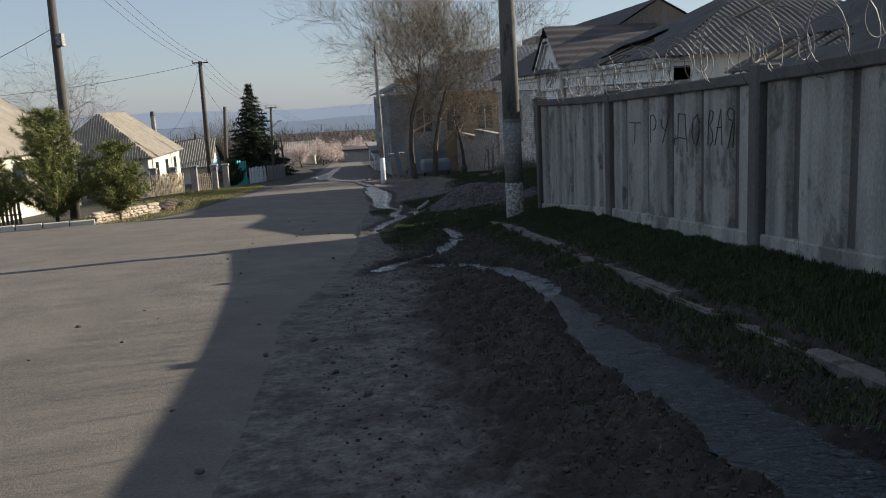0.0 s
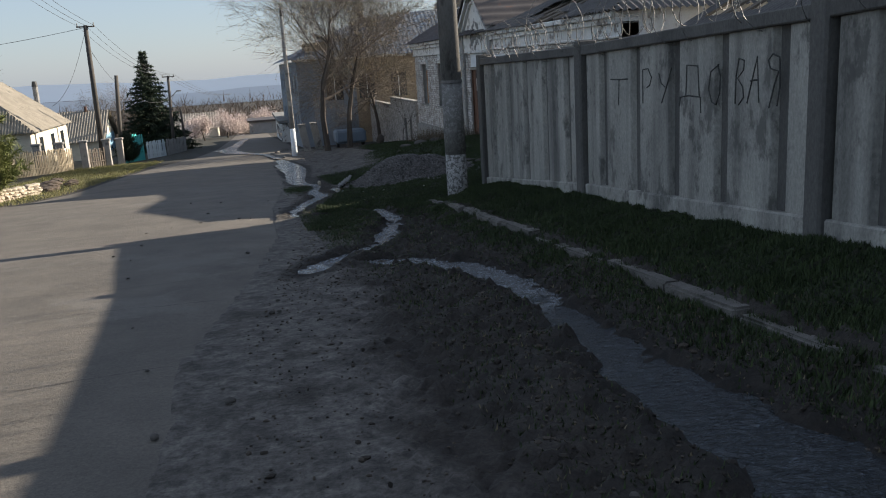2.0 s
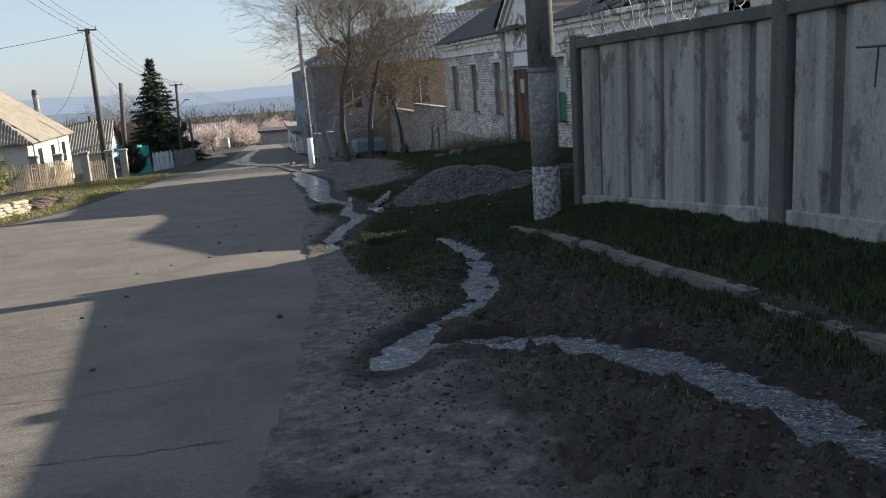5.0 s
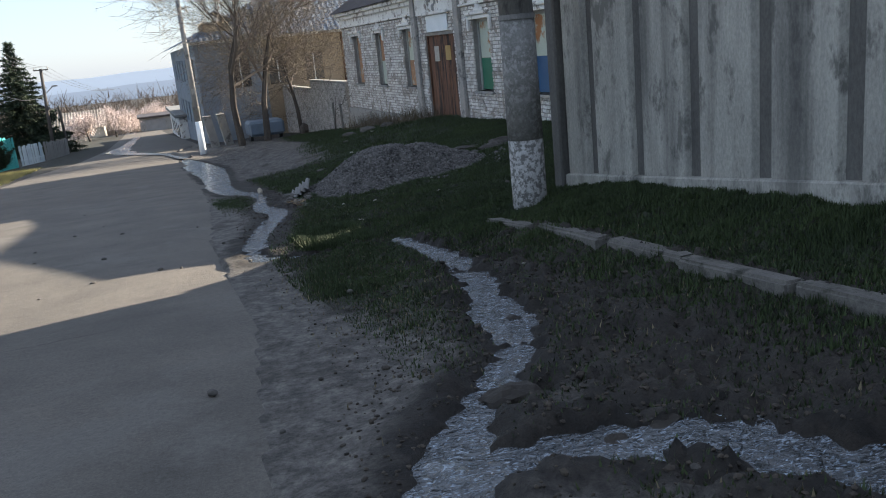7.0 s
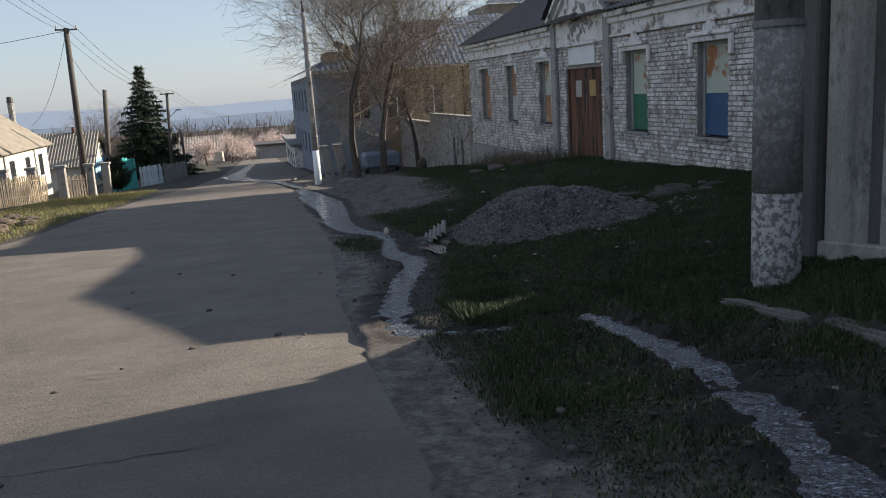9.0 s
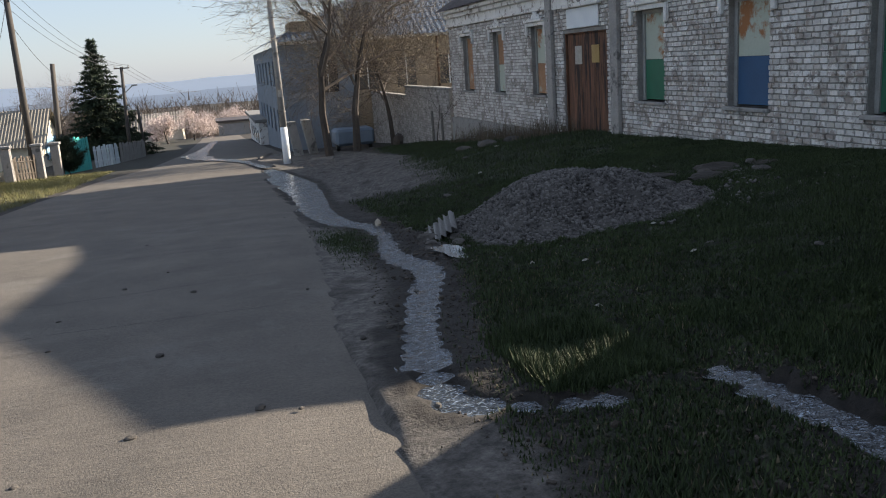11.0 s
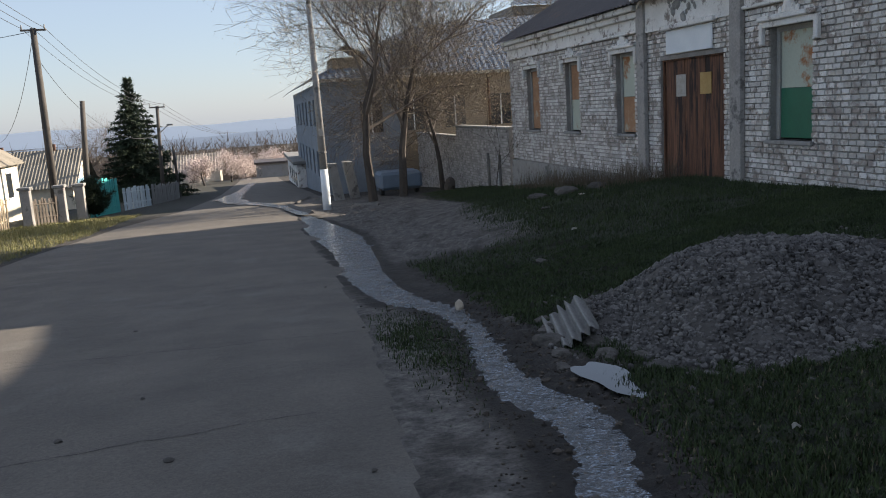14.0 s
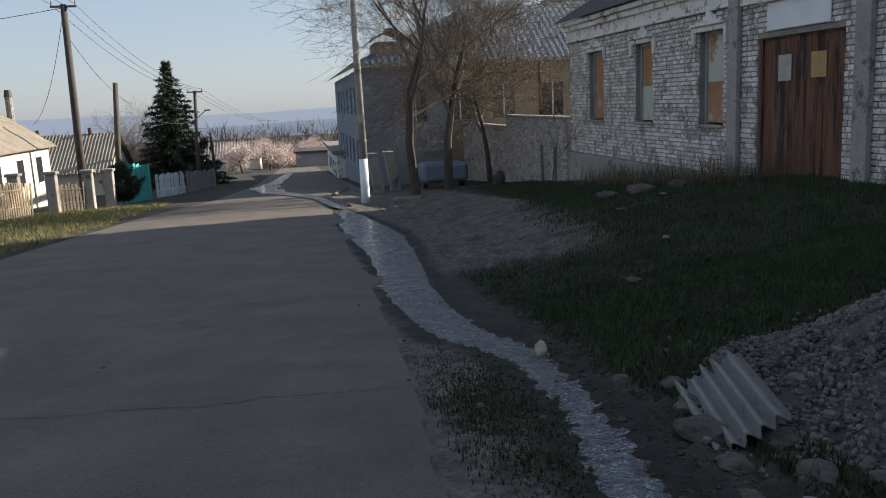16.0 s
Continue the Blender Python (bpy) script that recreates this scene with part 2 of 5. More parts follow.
M_SLATE = material("grey_slate", (0.12, 0.118, 0.112), (0.26, 0.255, 0.24), 0.7, 0.92, 0.4, 30, stain=(0.09, 0.09, 0.08), stain_size=0.4, stain_cut=0.6)
M_TIMBER = material("grey_timber", (0.09, 0.075, 0.06), (0.24, 0.2, 0.16), 0.3, 0.9, 0.5, 30, stretch=(1, 1, 0.15))
M_DARK = material("room_shade_colour", (0.02, 0.019, 0.018), (0.035, 0.032, 0.03), 0.5, 0.95, 0)
M_WIRE = material("galvanised_wire", (0.1, 0.097, 0.093), (0.22, 0.213, 0.2), 0.3, 0.6, 0, metal=0.3)
M_CABLE = material("black_cable", (0.03, 0.03, 0.03), (0.06, 0.06, 0.06), 0.3, 0.7, 0)
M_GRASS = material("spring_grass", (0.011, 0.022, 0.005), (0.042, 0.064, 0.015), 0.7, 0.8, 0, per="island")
M_STRAW = material("dry_grass", (0.08, 0.066, 0.04), (0.2, 0.165, 0.1), 0.7, 0.9, 0, per="island")
M_STONE = material("crushed_stone", (0.03, 0.028, 0.027), (0.15, 0.14, 0.131), 0.3, 0.92, 0.3, 40, per="island")
M_HEAP = material("stone_dust", (0.03, 0.027, 0.024), (0.08, 0.073, 0.066), 0.4, 0.97, 1.0, 25)
M_ROCK = material("field_stone", (0.03, 0.027, 0.024), (0.105, 0.095, 0.083), 0.25, 0.95, 0.8, 25)
M_CLOD = material("wet_earth", (0.012, 0.0095, 0.007), (0.042, 0.034, 0.026), 0.12, 0.85, 1.0, 25)
M_CRUMB = material("earth_crumbs", (0.015, 0.012, 0.009), (0.075, 0.06, 0.046), 0.3, 0.95, 0.5, 25, per="island")
M_LIME = material("limestone", (0.22, 0.18, 0.13), (0.42, 0.36, 0.28), 0.3, 0.92, 0.7, 20, per="island")
M_BARK = material("bark", (0.03, 0.025, 0.02), (0.085, 0.07, 0.057), 0.2, 0.95, 0.8, 30, stretch=(1, 1, 0.25))
M_TWIG = material("twigs", (0.13, 0.095, 0.065), (0.26, 0.2, 0.14), 0.5, 0.9, 0)
M_BUD = material("buds", (0.34, 0.28, 0.17), (0.55, 0.47, 0.31), 0.5, 0.9, 0, per="island")
M_NEEDLE = material("spruce_needles", (0.012, 0.022, 0.012), (0.035, 0.055, 0.025), 0.5, 0.85, 0, per="island")
M_PINE = material("pine_needles", (0.07, 0.09, 0.022), (0.19, 0.2, 0.055), 0.5, 0.8, 0, per="island")
M_BLOSSOM = material("blossom", (0.5, 0.4, 0.36), (0.72, 0.63, 0.59), 0.5, 0.9, 0, per="island")
M_SCRUB = material("bare_scrub", (0.12, 0.085, 0.06), (0.24, 0.185, 0.14), 3, 0.95, 0, per="island")
M_TEAL = material("teal_paint", (0.03, 0.3, 0.27), (0.05, 0.4, 0.36), 0.5, 0.6, 0.1)
M_BLUEWALL = material("blue_plaster_and_shade", (0.14, 0.165, 0.195), (0.24, 0.275, 0.315), 0.8, 0.92, 0.3)
M_OCHRE = material("ochre_plaster", (0.22, 0.175, 0.125), (0.34, 0.275, 0.2), 0.8, 0.92, 0.3, stain=(0.26, 0.2, 0.13), stain_size=0.8)
M_BLUEROOF = material("blue_metal_roof", (0.06, 0.085, 0.12), (0.11, 0.145, 0.19), 1.2, 0.6, 0.1)
M_GLASS = material("dark_pane", (0.02, 0.024, 0.03), (0.03, 0.035, 0.04), 0.6, 0.08, 0)
M_PAPER = material("paper", (0.3, 0.28, 0.24), (0.46, 0.44, 0.4), 0.1, 0.9, 0)
M_MARK = material("charcoal_mark", (0.04, 0.04, 0.038), (0.085, 0.085, 0.08), 0.1, 0.95, 0)

M_BRICKP = material("sooty_brick", (0.2, 0.19, 0.18), (0.42, 0.4, 0.37), 0.4, 0.92, 0.6, 25, stain=(0.12, 0.115, 0.11), stain_size=0.4, stain_cut=0.55)
M_WHITEW = material("pale_paint", (0.6, 0.64, 0.66), (0.76, 0.79, 0.8), 0.4, 0.8, 0.2)
M_YELLOW = material("faded_yellow", (0.32, 0.2, 0.07), (0.45, 0.32, 0.13), 0.2, 0.9, 0)
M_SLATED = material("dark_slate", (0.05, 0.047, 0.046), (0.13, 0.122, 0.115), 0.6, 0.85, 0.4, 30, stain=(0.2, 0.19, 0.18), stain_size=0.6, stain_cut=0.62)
# Lighter, warmer copy of the slate with sunlight put into its colour.
M_SLATEW = material("sun_tinted_slate", (0.16, 0.14, 0.11), (0.32, 0.29, 0.24), 0.8, 0.92, 0.4, 20, stain=(0.1, 0.1, 0.08), stain_size=0.7, stain_cut=0.6)
M_CREAM = material("cream_brick", (0.5, 0.45, 0.35), (0.7, 0.65, 0.54), 0.4, 0.92, 0.5, 20, stain=(0.35, 0.3, 0.24), stain_size=0.5, stain_cut=0.62)
M_BLUEB = material("blue_boards", (0.16, 0.3, 0.42), (0.24, 0.4, 0.52), 0.4, 0.8, 0.2)
M_GREYDOOR = material("grey_gate", (0.2, 0.2, 0.2), (0.3, 0.3, 0.3), 0.5, 0.7, 0.2)
M_TARP = material("tarpaulin", (0.1, 0.14, 0.19), (0.17, 0.22, 0.28), 0.4, 0.6, 0.3)
M_STRAWW = material("pale_timber", (0.3, 0.24, 0.16), (0.48, 0.4, 0.28), 0.3, 0.92, 0.4, 20, stretch=(1, 1, 0.2), per="object")
M_WHITEWD = material("bluish_whitewash", (0.42, 0.5, 0.54), (0.62, 0.68, 0.7), 0.4, 0.9, 0.3, per="object")
M_KERBW = material("pale_kerb", (0.4, 0.38, 0.34), (0.58, 0.55, 0.5), 0.3, 0.92, 0.4)
M_CLODD = material("dry_earth", (0.04, 0.03, 0.022), (0.12, 0.092, 0.07), 0.15, 0.95, 1.0, 20)
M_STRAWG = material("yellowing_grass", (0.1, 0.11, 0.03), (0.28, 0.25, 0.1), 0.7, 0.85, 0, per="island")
M_STRAWD = material("dead_weeds", (0.06, 0.048, 0.033), (0.15, 0.12, 0.08), 0.7, 0.9, 0, per="island")
M_TWIGB = material("bare_limbs", (0.075, 0.06, 0.047), (0.18, 0.148, 0.118), 0.4, 0.92, 0.4)


# Distance haze is put into the flat colour, lifted by a faint glow.
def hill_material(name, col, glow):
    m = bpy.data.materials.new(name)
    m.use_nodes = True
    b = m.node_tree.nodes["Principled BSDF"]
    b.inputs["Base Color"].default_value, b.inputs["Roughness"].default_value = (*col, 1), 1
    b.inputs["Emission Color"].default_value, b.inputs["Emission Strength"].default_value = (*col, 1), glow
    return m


# ---- building helpers ----
def link_mesh(name, me, parent=None, label="", kind=""):
    ob = new(name, me)
    if parent is not None:
        ob.parent = parent
    return tagged(ob, label, kind=kind)


def part(name, bm, mat, parent=None, label="", kind="", smooth=False):
    me = bpy.data.meshes.new(name)
    bm.to_mesh(me)
    bm.free()
    if smooth:
        me.shade_smooth()
    me.materials.append(mat)
    return link_mesh(name, me, parent, label, kind)


def soup(name, verts, faces, mat, parent=None, label="", kind="", smooth=False):
    me = bpy.data.meshes.new(name)
    me.from_pydata(verts if isinstance(verts, list) else verts.tolist(), [], faces if isinstance(faces, list) else faces.tolist())
    if smooth:
        me.shade_smooth()
    me.materials.append(mat)
    return link_mesh(name, me, parent, label, kind)


def thing(name, label, category, group="", at=(0, 0, 0)):
    ob = new(name)
    ob.location = at
    return tagged(ob, label, category, group)


def box(lo, hi, bevel=0.0, m=None):
    bm = bmesh.new()
    add_box(bm, lo, hi, m)
    if bevel:
        bmesh.ops.bevel(bm, geom=list(bm.edges), offset=bevel, segments=1, affect="EDGES")
    return bm


def add_box(bm, lo, hi, m=None):
    c = [(a + b) / 2 for a, b in zip(lo, hi)]
    s = [abs(b - a) for a, b in zip(lo, hi)]
    mat = Matrix.Translation(c) @ Matrix.Diagonal((*s, 1))
    bmesh.ops.create_cube(bm, size=1, matrix=(m @ mat) if m else mat)


def add_rod(bm, a, b, r0, r1, sides=8):
    a, b = Vector(a), Vector(b)
    d = b - a
    m = Matrix.Translation((a + b) / 2) @ d.to_track_quat("Z", "Y").to_matrix().to_4x4()
    bmesh.ops.create_cone(bm, cap_ends=True, segments=sides, radius1=r0, radius2=r1, depth=d.length, matrix=m)


def rod(a, b, r0, r1, sides=8):
    bm = bmesh.new()
    add_rod(bm, a, b, r0, r1, sides)
    return bm


def wire(name, points, radius, mat, parent=None, label="", res=2):
    cu = bpy.data.curves.new(name, "CURVE")
    cu.dimensions, cu.bevel_depth, cu.bevel_resolution = "3D", radius, 0
    sp = cu.splines.new("POLY")
    sp.points.add(len(points) - 1)
    for p, q in zip(sp.points, points):
        p.co = (*q, 1)
    cu.materials.append(mat)
    ob = new(name, cu)
    if parent is not None:
        ob.parent = parent
    return tagged(ob, label)


def smooth_step(a, b, x):
    t = np.clip((np.asarray(x, float) - a) / (b - a), 0, 1)
    return t * t * (3 - 2 * t)


def interp(x, xs, ys):
    return np.interp(x, xs, ys)


# ---- the lie of the land ----
GY = [-300, -60, 0, 12.4, 16, 22, 27, 31, 34, 50.5, 60, 80, 115, 160, 400, 900, 4500]
GZ = [14, 6, 1.95, 1.18, .93, .51, .2, -.13, -.38, -1.28, -1.9, -3.1, -4.5, -8, -45, -70, -70]
ROAD_L_Y, ROAD_L = [-60, 29.8, 31.5, 33.5, 36, 44, 52, 60, 74, 103, 125], [-16, -16, -10, -5.9, -5.1, -4.5, -3.7, -2.7, -2.0, -1.0, -0.6]
ROAD_R_Y, ROAD_R = [-60, 10, 13, 16, 19, 24, 29, 34, 43, 44.5, 52, 53, 64, 80, 100, 125], [.4, .4, .45, .9, 1.25, 1.35, 1.75, 1.9, 1.9, 2.0, 2.1, 4.2, 4.0, 4.0, 3.2, 3.0]
STREAMS = [
    [(3.0, 4, .3), (3.0, 8, .3), (2.95, 9.7, .32), (2.87, 10.4, .29), (2.91, 11.6, .22), (2.93, 12.3, .18), (3.0, 13.4, .18)],
    [(2.99, 13.2, .18), (3.0, 13.4, .18), (2.97, 14.15, .19), (2.86, 14.85, .24), (2.7, 15.4, .24), (2.5, 15.7, .15), (2.35, 15.92, .12), (2.1, 16.05, .17), (1.85, 16.05, .17), (1.42, 16.1, .15), (1.3, 16.1, .1)],
    [(1.22, 15.75, .1), (1.35, 15.95, .2), (1.6, 16.5, .14), (1.87, 16.87, .11), (2.15, 17.13, .14), (2.3, 17.35, .15), (2.52, 18.02, .2), (2.61, 18.6, .17), (2.78, 19.25, .18), (2.92, 20.3, .17), (2.95, 21.3, .13), (2.88, 21.75, .09)],
    [(2.2, 21.5, .12), (2.05, 21.58, .13), (1.85, 21.68, .07), (1.55, 21.75, .09), (1.41, 21.8, .13), (1.46, 22.5, .14), (1.62, 23.4, .12), (1.8, 24.0, .11), (1.9, 24.4, .13), (2.06, 24.93, .14), (2.24, 25.33, .15), (2.25, 25.86, .17), (2.1, 26.5, .14), (2.2, 27.3, .13), (2.33, 28.1, .09), (2.42, 29.5, .13), (2.08, 30.7, .2), (2.02, 32, .22), (2.08, 33.7, .27), (2.28, 37, .35), (2.3, 40, .5), (2.2, 42.5, .45), (2.08, 48, .14)],
]
FAR_STREAM = [(2.08, 47.5, .15), (1.6, 54, .2), (1.0, 58.5, .3), (-.3, 64, .6), (-1.0, 70, .8), (-.9, 74, .6), (-.2, 86, .35), (.4, 98, .3)]


def along(points, step=0.12):
    """Points of a bending strip at even steps: place, half width."""
    p = np.array(points, float)
    d = np.r_[0, np.cumsum(np.hypot(*np.diff(p[:, :2], axis=0).T))]
    s = np.arange(0, d[-1], step)
    out = np.stack([np.interp(s, d, p[:, k]) for k in range(3)], 1)
    k = np.ones(5) / 5
    pad = np.pad(out, ((2, 2), (0, 0)), mode="edge")
    return np.stack([np.convolve(pad[:, c], k, "valid") for c in range(3)], 1)


STREAM_LINES = [along(s) for s in STREAMS]


def base_z(x, y):
    """The ground without trench and lumps."""
    x, y = np.asarray(x, float), np.asarray(y, float)
    z = interp(y, GY, GZ)
    k = 1 - smooth_step(20, 23, y)
    up = k * (0.12 * smooth_step(3.25, 3.74, x) + 0.07 * smooth_step(3.74, 3.86, x) + 0.19 * smooth_step(3.86, 5, x))
    rise = interp(y, [20, 28, 36, 48, 56, 70], [.4, .5, .85, .35, .15, 0])
    return z + up + (1 - k) * rise * smooth_step(2.6, 8.8, x)


def stream_near(x, y):
    """Distance to the water's edge (negative in it), for arrays."""
    best = np.full(np.shape(x), 9.0)
    for line in STREAM_LINES:
        for cx, cy, w in line[::2]:
            best = np.minimum(best, np.hypot(x - cx, y - cy) - w)
    return best


def lumps(x, y, scale):
    """Cheap smooth value noise for arrays, about -1 to 1."""
    out = 0
    for k, (a, b, c) in enumerate(((1.0, 0.37, 0.2), (-0.61, 1.13, 1.7), (1.71, -0.83, 4.1), (0.53, 2.07, 2.6), (-1.9, -1.37, 5.3))):
        out = out + np.sin((a * x + b * y) / scale * 3.1 + c + np.sin((b * x - a * y) / scale * 1.7 + k))
    return out / 3


xs = np.unique(np.round(np.r_[-3500, -1500, -600, -250, -120, -60, -40, np.arange(-30, -6, 2.0), np.arange(-6, 0.2, 0.5), np.arange(0.2, 4.4, 0.05), np.arange(4.4, 10, 0.25), np.arange(10, 30, 2.5), 40, 60, 120, 250, 600, 1500, 3500], 3))
ys = np.unique(np.round(np.r_[-300, -120, -60, -30, -15, -6, np.arange(-2, 6, 0.4), np.arange(6, 34, 0.06), np.arange(34, 56, 0.3), np.arange(56, 130, 2.5), 140, 160, 200, 260, 330, 400, 600, 900, 1500, 3000, 4500], 3))
X, Y = np.meshgrid(xs, ys)
Z = base_z(X, Y)
near = (X > -1) & (X < 5) & (Y > 3) & (Y < 50)
edge = np.full(X.shape, 9.0)
edge[near] = stream_near(X[near], Y[near])
on_road = (X < interp(Y, ROAD_R_Y, ROAD_R) - 0.25) & (X > interp(Y, ROAD_L_Y, ROAD_L) - 0.05) & (Y > -60) & (Y < 125)
loose = smooth_step(0.4, 1.4, X - interp(Y, ROAD_R_Y, ROAD_R)) * (Y < 60)
rough = np.where(near, 1, 0.4)
Z += loose * rough * (0.026 * lumps(X, Y, 1.1) + 0.018 * lumps(X + 3, Y - 7, 0.37) + np.where(near, 0.02 * np.abs(lumps(Y + X * 0.4, X - Y * 0.3, 0.21)) + 0.016 * lumps(X * 1.1, Y + X * 0.5, 0.13) + np.random.RandomState(7).normal(0, 0.014, X.shape), 0))
clods = np.abs(lumps(X * 1.3 + 2, Y - X * 0.4, 0.33)) * (X > 1.5) * smooth_step(11, 14, Y) * smooth_step(21, 19, Y)
bank = smooth_step(0.6, 0.1, edge) * (0.03 * (1 + lumps(X, Y, 0.6)) + 0.035 * clods) * np.where(Y > 22.5, 0.3, 1)
Z += bank - 0.12 * smooth_step(0.05, -0.1, edge)
Z = np.where(on_road, Z - 0.05, Z)
verts = np.stack([X.ravel(), Y.ravel(), Z.ravel()], 1)
nx, ny = len(xs), len(ys)
ii = np.arange(nx * ny).reshape(ny, nx)
faces = np.stack([ii[:-1, :-1].ravel(), ii[:-1, 1:].ravel(), ii[1:, 1:].ravel(), ii[1:, :-1].ravel()], 1)
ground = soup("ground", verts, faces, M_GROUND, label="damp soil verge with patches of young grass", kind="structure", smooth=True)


def grass_amount(x, y):
    """0 to 1: how much grass grows at a place."""
    x, y = np.asarray(x, float), np.asarray(y, float)
    strip = smooth_step(3.8, 4.1, x) * (y < 23) + 0.55 * smooth_step(3.3, 3.6, x) * (y < 20) * (x < 3.8)
    yard = smooth_step(19.6, 21.6, y) * smooth_step(1.75, 2.1, x) * np.where(y < 22.2, 1, smooth_step(0, 0.3, x - np.clip(1.75 + 0.23 * (y - 22.5), 1.75, 2.7)))
    paved = smooth_step(33.4, 34.8, y) * (1 - smooth_step(4.2 + 0.12 * (y - 34), 5.6 + 0.12 * (y - 34), x)) + smooth_step(40, 46, y) * (x < 6.0)
    island = 0.9 * np.exp(-((x - 2.0) / 0.5) ** 2 - ((y - 19.6) / 1.9) ** 2) + 0.75 * np.exp(-((x - 1.85) / 0.25) ** 2 - ((y - 28.2) / 1.0) ** 2)
    left = np.where(x < interp(y, ROAD_L_Y, ROAD_L) - 0.3, 0.75, 0)
    mud = 0.16 * smooth_step(1.7, 2.0, x) * smooth_step(3.6, 3.3, x) * smooth_step(7, 9, y) * smooth_step(22, 20, y)
    return np.clip(np.clip(strip + yard + island + mud, 0, 1) * (1 - np.clip(paved, 0, 1)) + left, 0, 1)


A = {}
A["grass"] = grass_amount(X, Y) * 0.66 + 0.02
far = (Y > 125) | (X > 30) | (X < -40)
A["grass"] = np.where(far, 0.35, A["grass"])
A["dust"] = 0.62 * (1 - smooth_step(np.where(Y > 19, 0.15, 0.7), np.where(Y > 19, 0.6, 1.9), X - interp(Y, ROAD_R_Y, ROAD_R))) * (X > -2) * (Y < 60) + 0.6 * smooth_step(33.4, 35, Y) * (X < 6) * (X > 2.3) * (Y < 60)
A["wet"] = 0.68 * smooth_step(0.5, 0.05, edge)
for key, val in A.items():
    at = ground.data.attributes.new(key, "FLOAT", "POINT")
    at.data.foreach_set("value", np.ascontiguousarray(val.ravel(), dtype=np.float32))


def gz(x, y):
    return float(base_z(x, y))


def lie(x, y):
    """The height of the finished ground, lumps and all, for arrays."""
    i, j = np.clip(np.searchsorted(xs, x) - 1, 0, nx - 2), np.clip(np.searchsorted(ys, y) - 1, 0, ny - 2)
    u, v = (x - xs[i]) / (xs[i + 1] - xs[i]), (y - ys[j]) / (ys[j + 1] - ys[j])
    return (Z[j, i] * (1 - u) + Z[j, i + 1] * u) * (1 - v) + (Z[j + 1, i] * (1 - u) + Z[j + 1, i + 1] * u) * v


# road: one sheet with crown, ragged edge and thickness
def road_sheet():
    yy = np.unique(np.round(np.r_[np.arange(-60, 4, 2.0), np.arange(4, 52, 0.12), np.arange(52, 126, 1.5)], 3))
    n = 26
    vs, fs = [], []
    for k, y in enumerate(yy):
        lo, hi = float(interp(y, ROAD_L_Y, ROAD_L)), float(interp(y, ROAD_R_Y, ROAD_R))
        hi += (0.09 * math.sin(y * 1.3) + 0.06 * math.sin(y * 3.3 + 1) + 0.035 * math.sin(y * 8.1 + 2 * math.sin(y * 2.3)) + 0.02 * math.sin(y * 19)) * (1 if y < 52 else 0)
        for j in range(n):
            u = j / (n - 1)
            x = lo + (hi - lo) * u
            z = interp(y, GY, GZ) + 0.012 + 0.02 * math.sin(math.pi * u) + 0.006 * math.sin(x * 1.9 + y * 0.7)
            if j == n - 1:
                z -= 0.035
            vs.append((x, y, float(z)))
        if k:
            for j in range(n - 1):
                a = (k - 1) * n + j
                fs.append((a, a + 1, a + n + 1, a + n))
    return soup("road", vs, fs, M_ASPHALT, label="worn grey asphalt road with dusty ragged edge", kind="structure", smooth=True)


road_sheet()


def strip_mesh(name, line, mat, label, dz, seed, ragged=0.25, kind="structure"):
    rng = np.random.RandomState(seed)
    vs, fs = [], []
    t = np.gradient(line[:, :2], axis=0)
    t /= np.linalg.norm(t, axis=1)[:, None] + 1e-9
    for k, (x, y, w) in enumerate(line):
        nxx, nyy = t[k, 1], -t[k, 0]
        a, b = w * (1 + ragged * rng.uniform(-1, 1)), w * (1 + ragged * rng.uniform(-1, 1))
        for j in range(6):
            u = -a + (a + b) * j / 5
            px, py = x + nxx * u, y + nyy * u
            vs.append((px, py, gz(x, y) + dz + rng.uniform(-0.006, 0.006)))
        if k:
            for j in range(5):
                q = (k - 1) * 6 + j
                fs.append((q, q + 1, q + 7, q + 6))
    return soup(name, vs, fs, mat, label=label, kind=kind, smooth=True)


def round_end(end, inner):
    """A rounded tip beyond the end of a strip, pointing away from an inner point."""
    d = end[:2] - inner[:2]
    d = d / np.linalg.norm(d)
    u = np.array([0.25, 0.5, 0.75, 0.92, 1.05])
    return np.column_stack([end[0] + d[0] * u * end[2], end[1] + d[1] * u * end[2], end[2] * np.sqrt(np.clip(1.12 - u * u, 0.01, 1))])


for k, line in enumerate(STREAM_LINES):
    wide = line.copy()
    wide[:, 2] = wide[:, 2] * 1.15 + 0.03
    wide = np.concatenate([round_end(wide[0], wide[3])[::-1], wide, round_end(wide[-1], wide[-4])])
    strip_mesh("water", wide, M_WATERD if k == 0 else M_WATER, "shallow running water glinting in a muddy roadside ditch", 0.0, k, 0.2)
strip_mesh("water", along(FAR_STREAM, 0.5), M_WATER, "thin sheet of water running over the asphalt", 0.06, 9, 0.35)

# ---- concrete fence ----
POSTS = [21.78, 17.15, 12.55, 7.95, 3.35, -1.25, -5.85]
POST_TOP = [3.12, 3.2, 3.38, 3.62, 3.9, 4.2, 4.5]


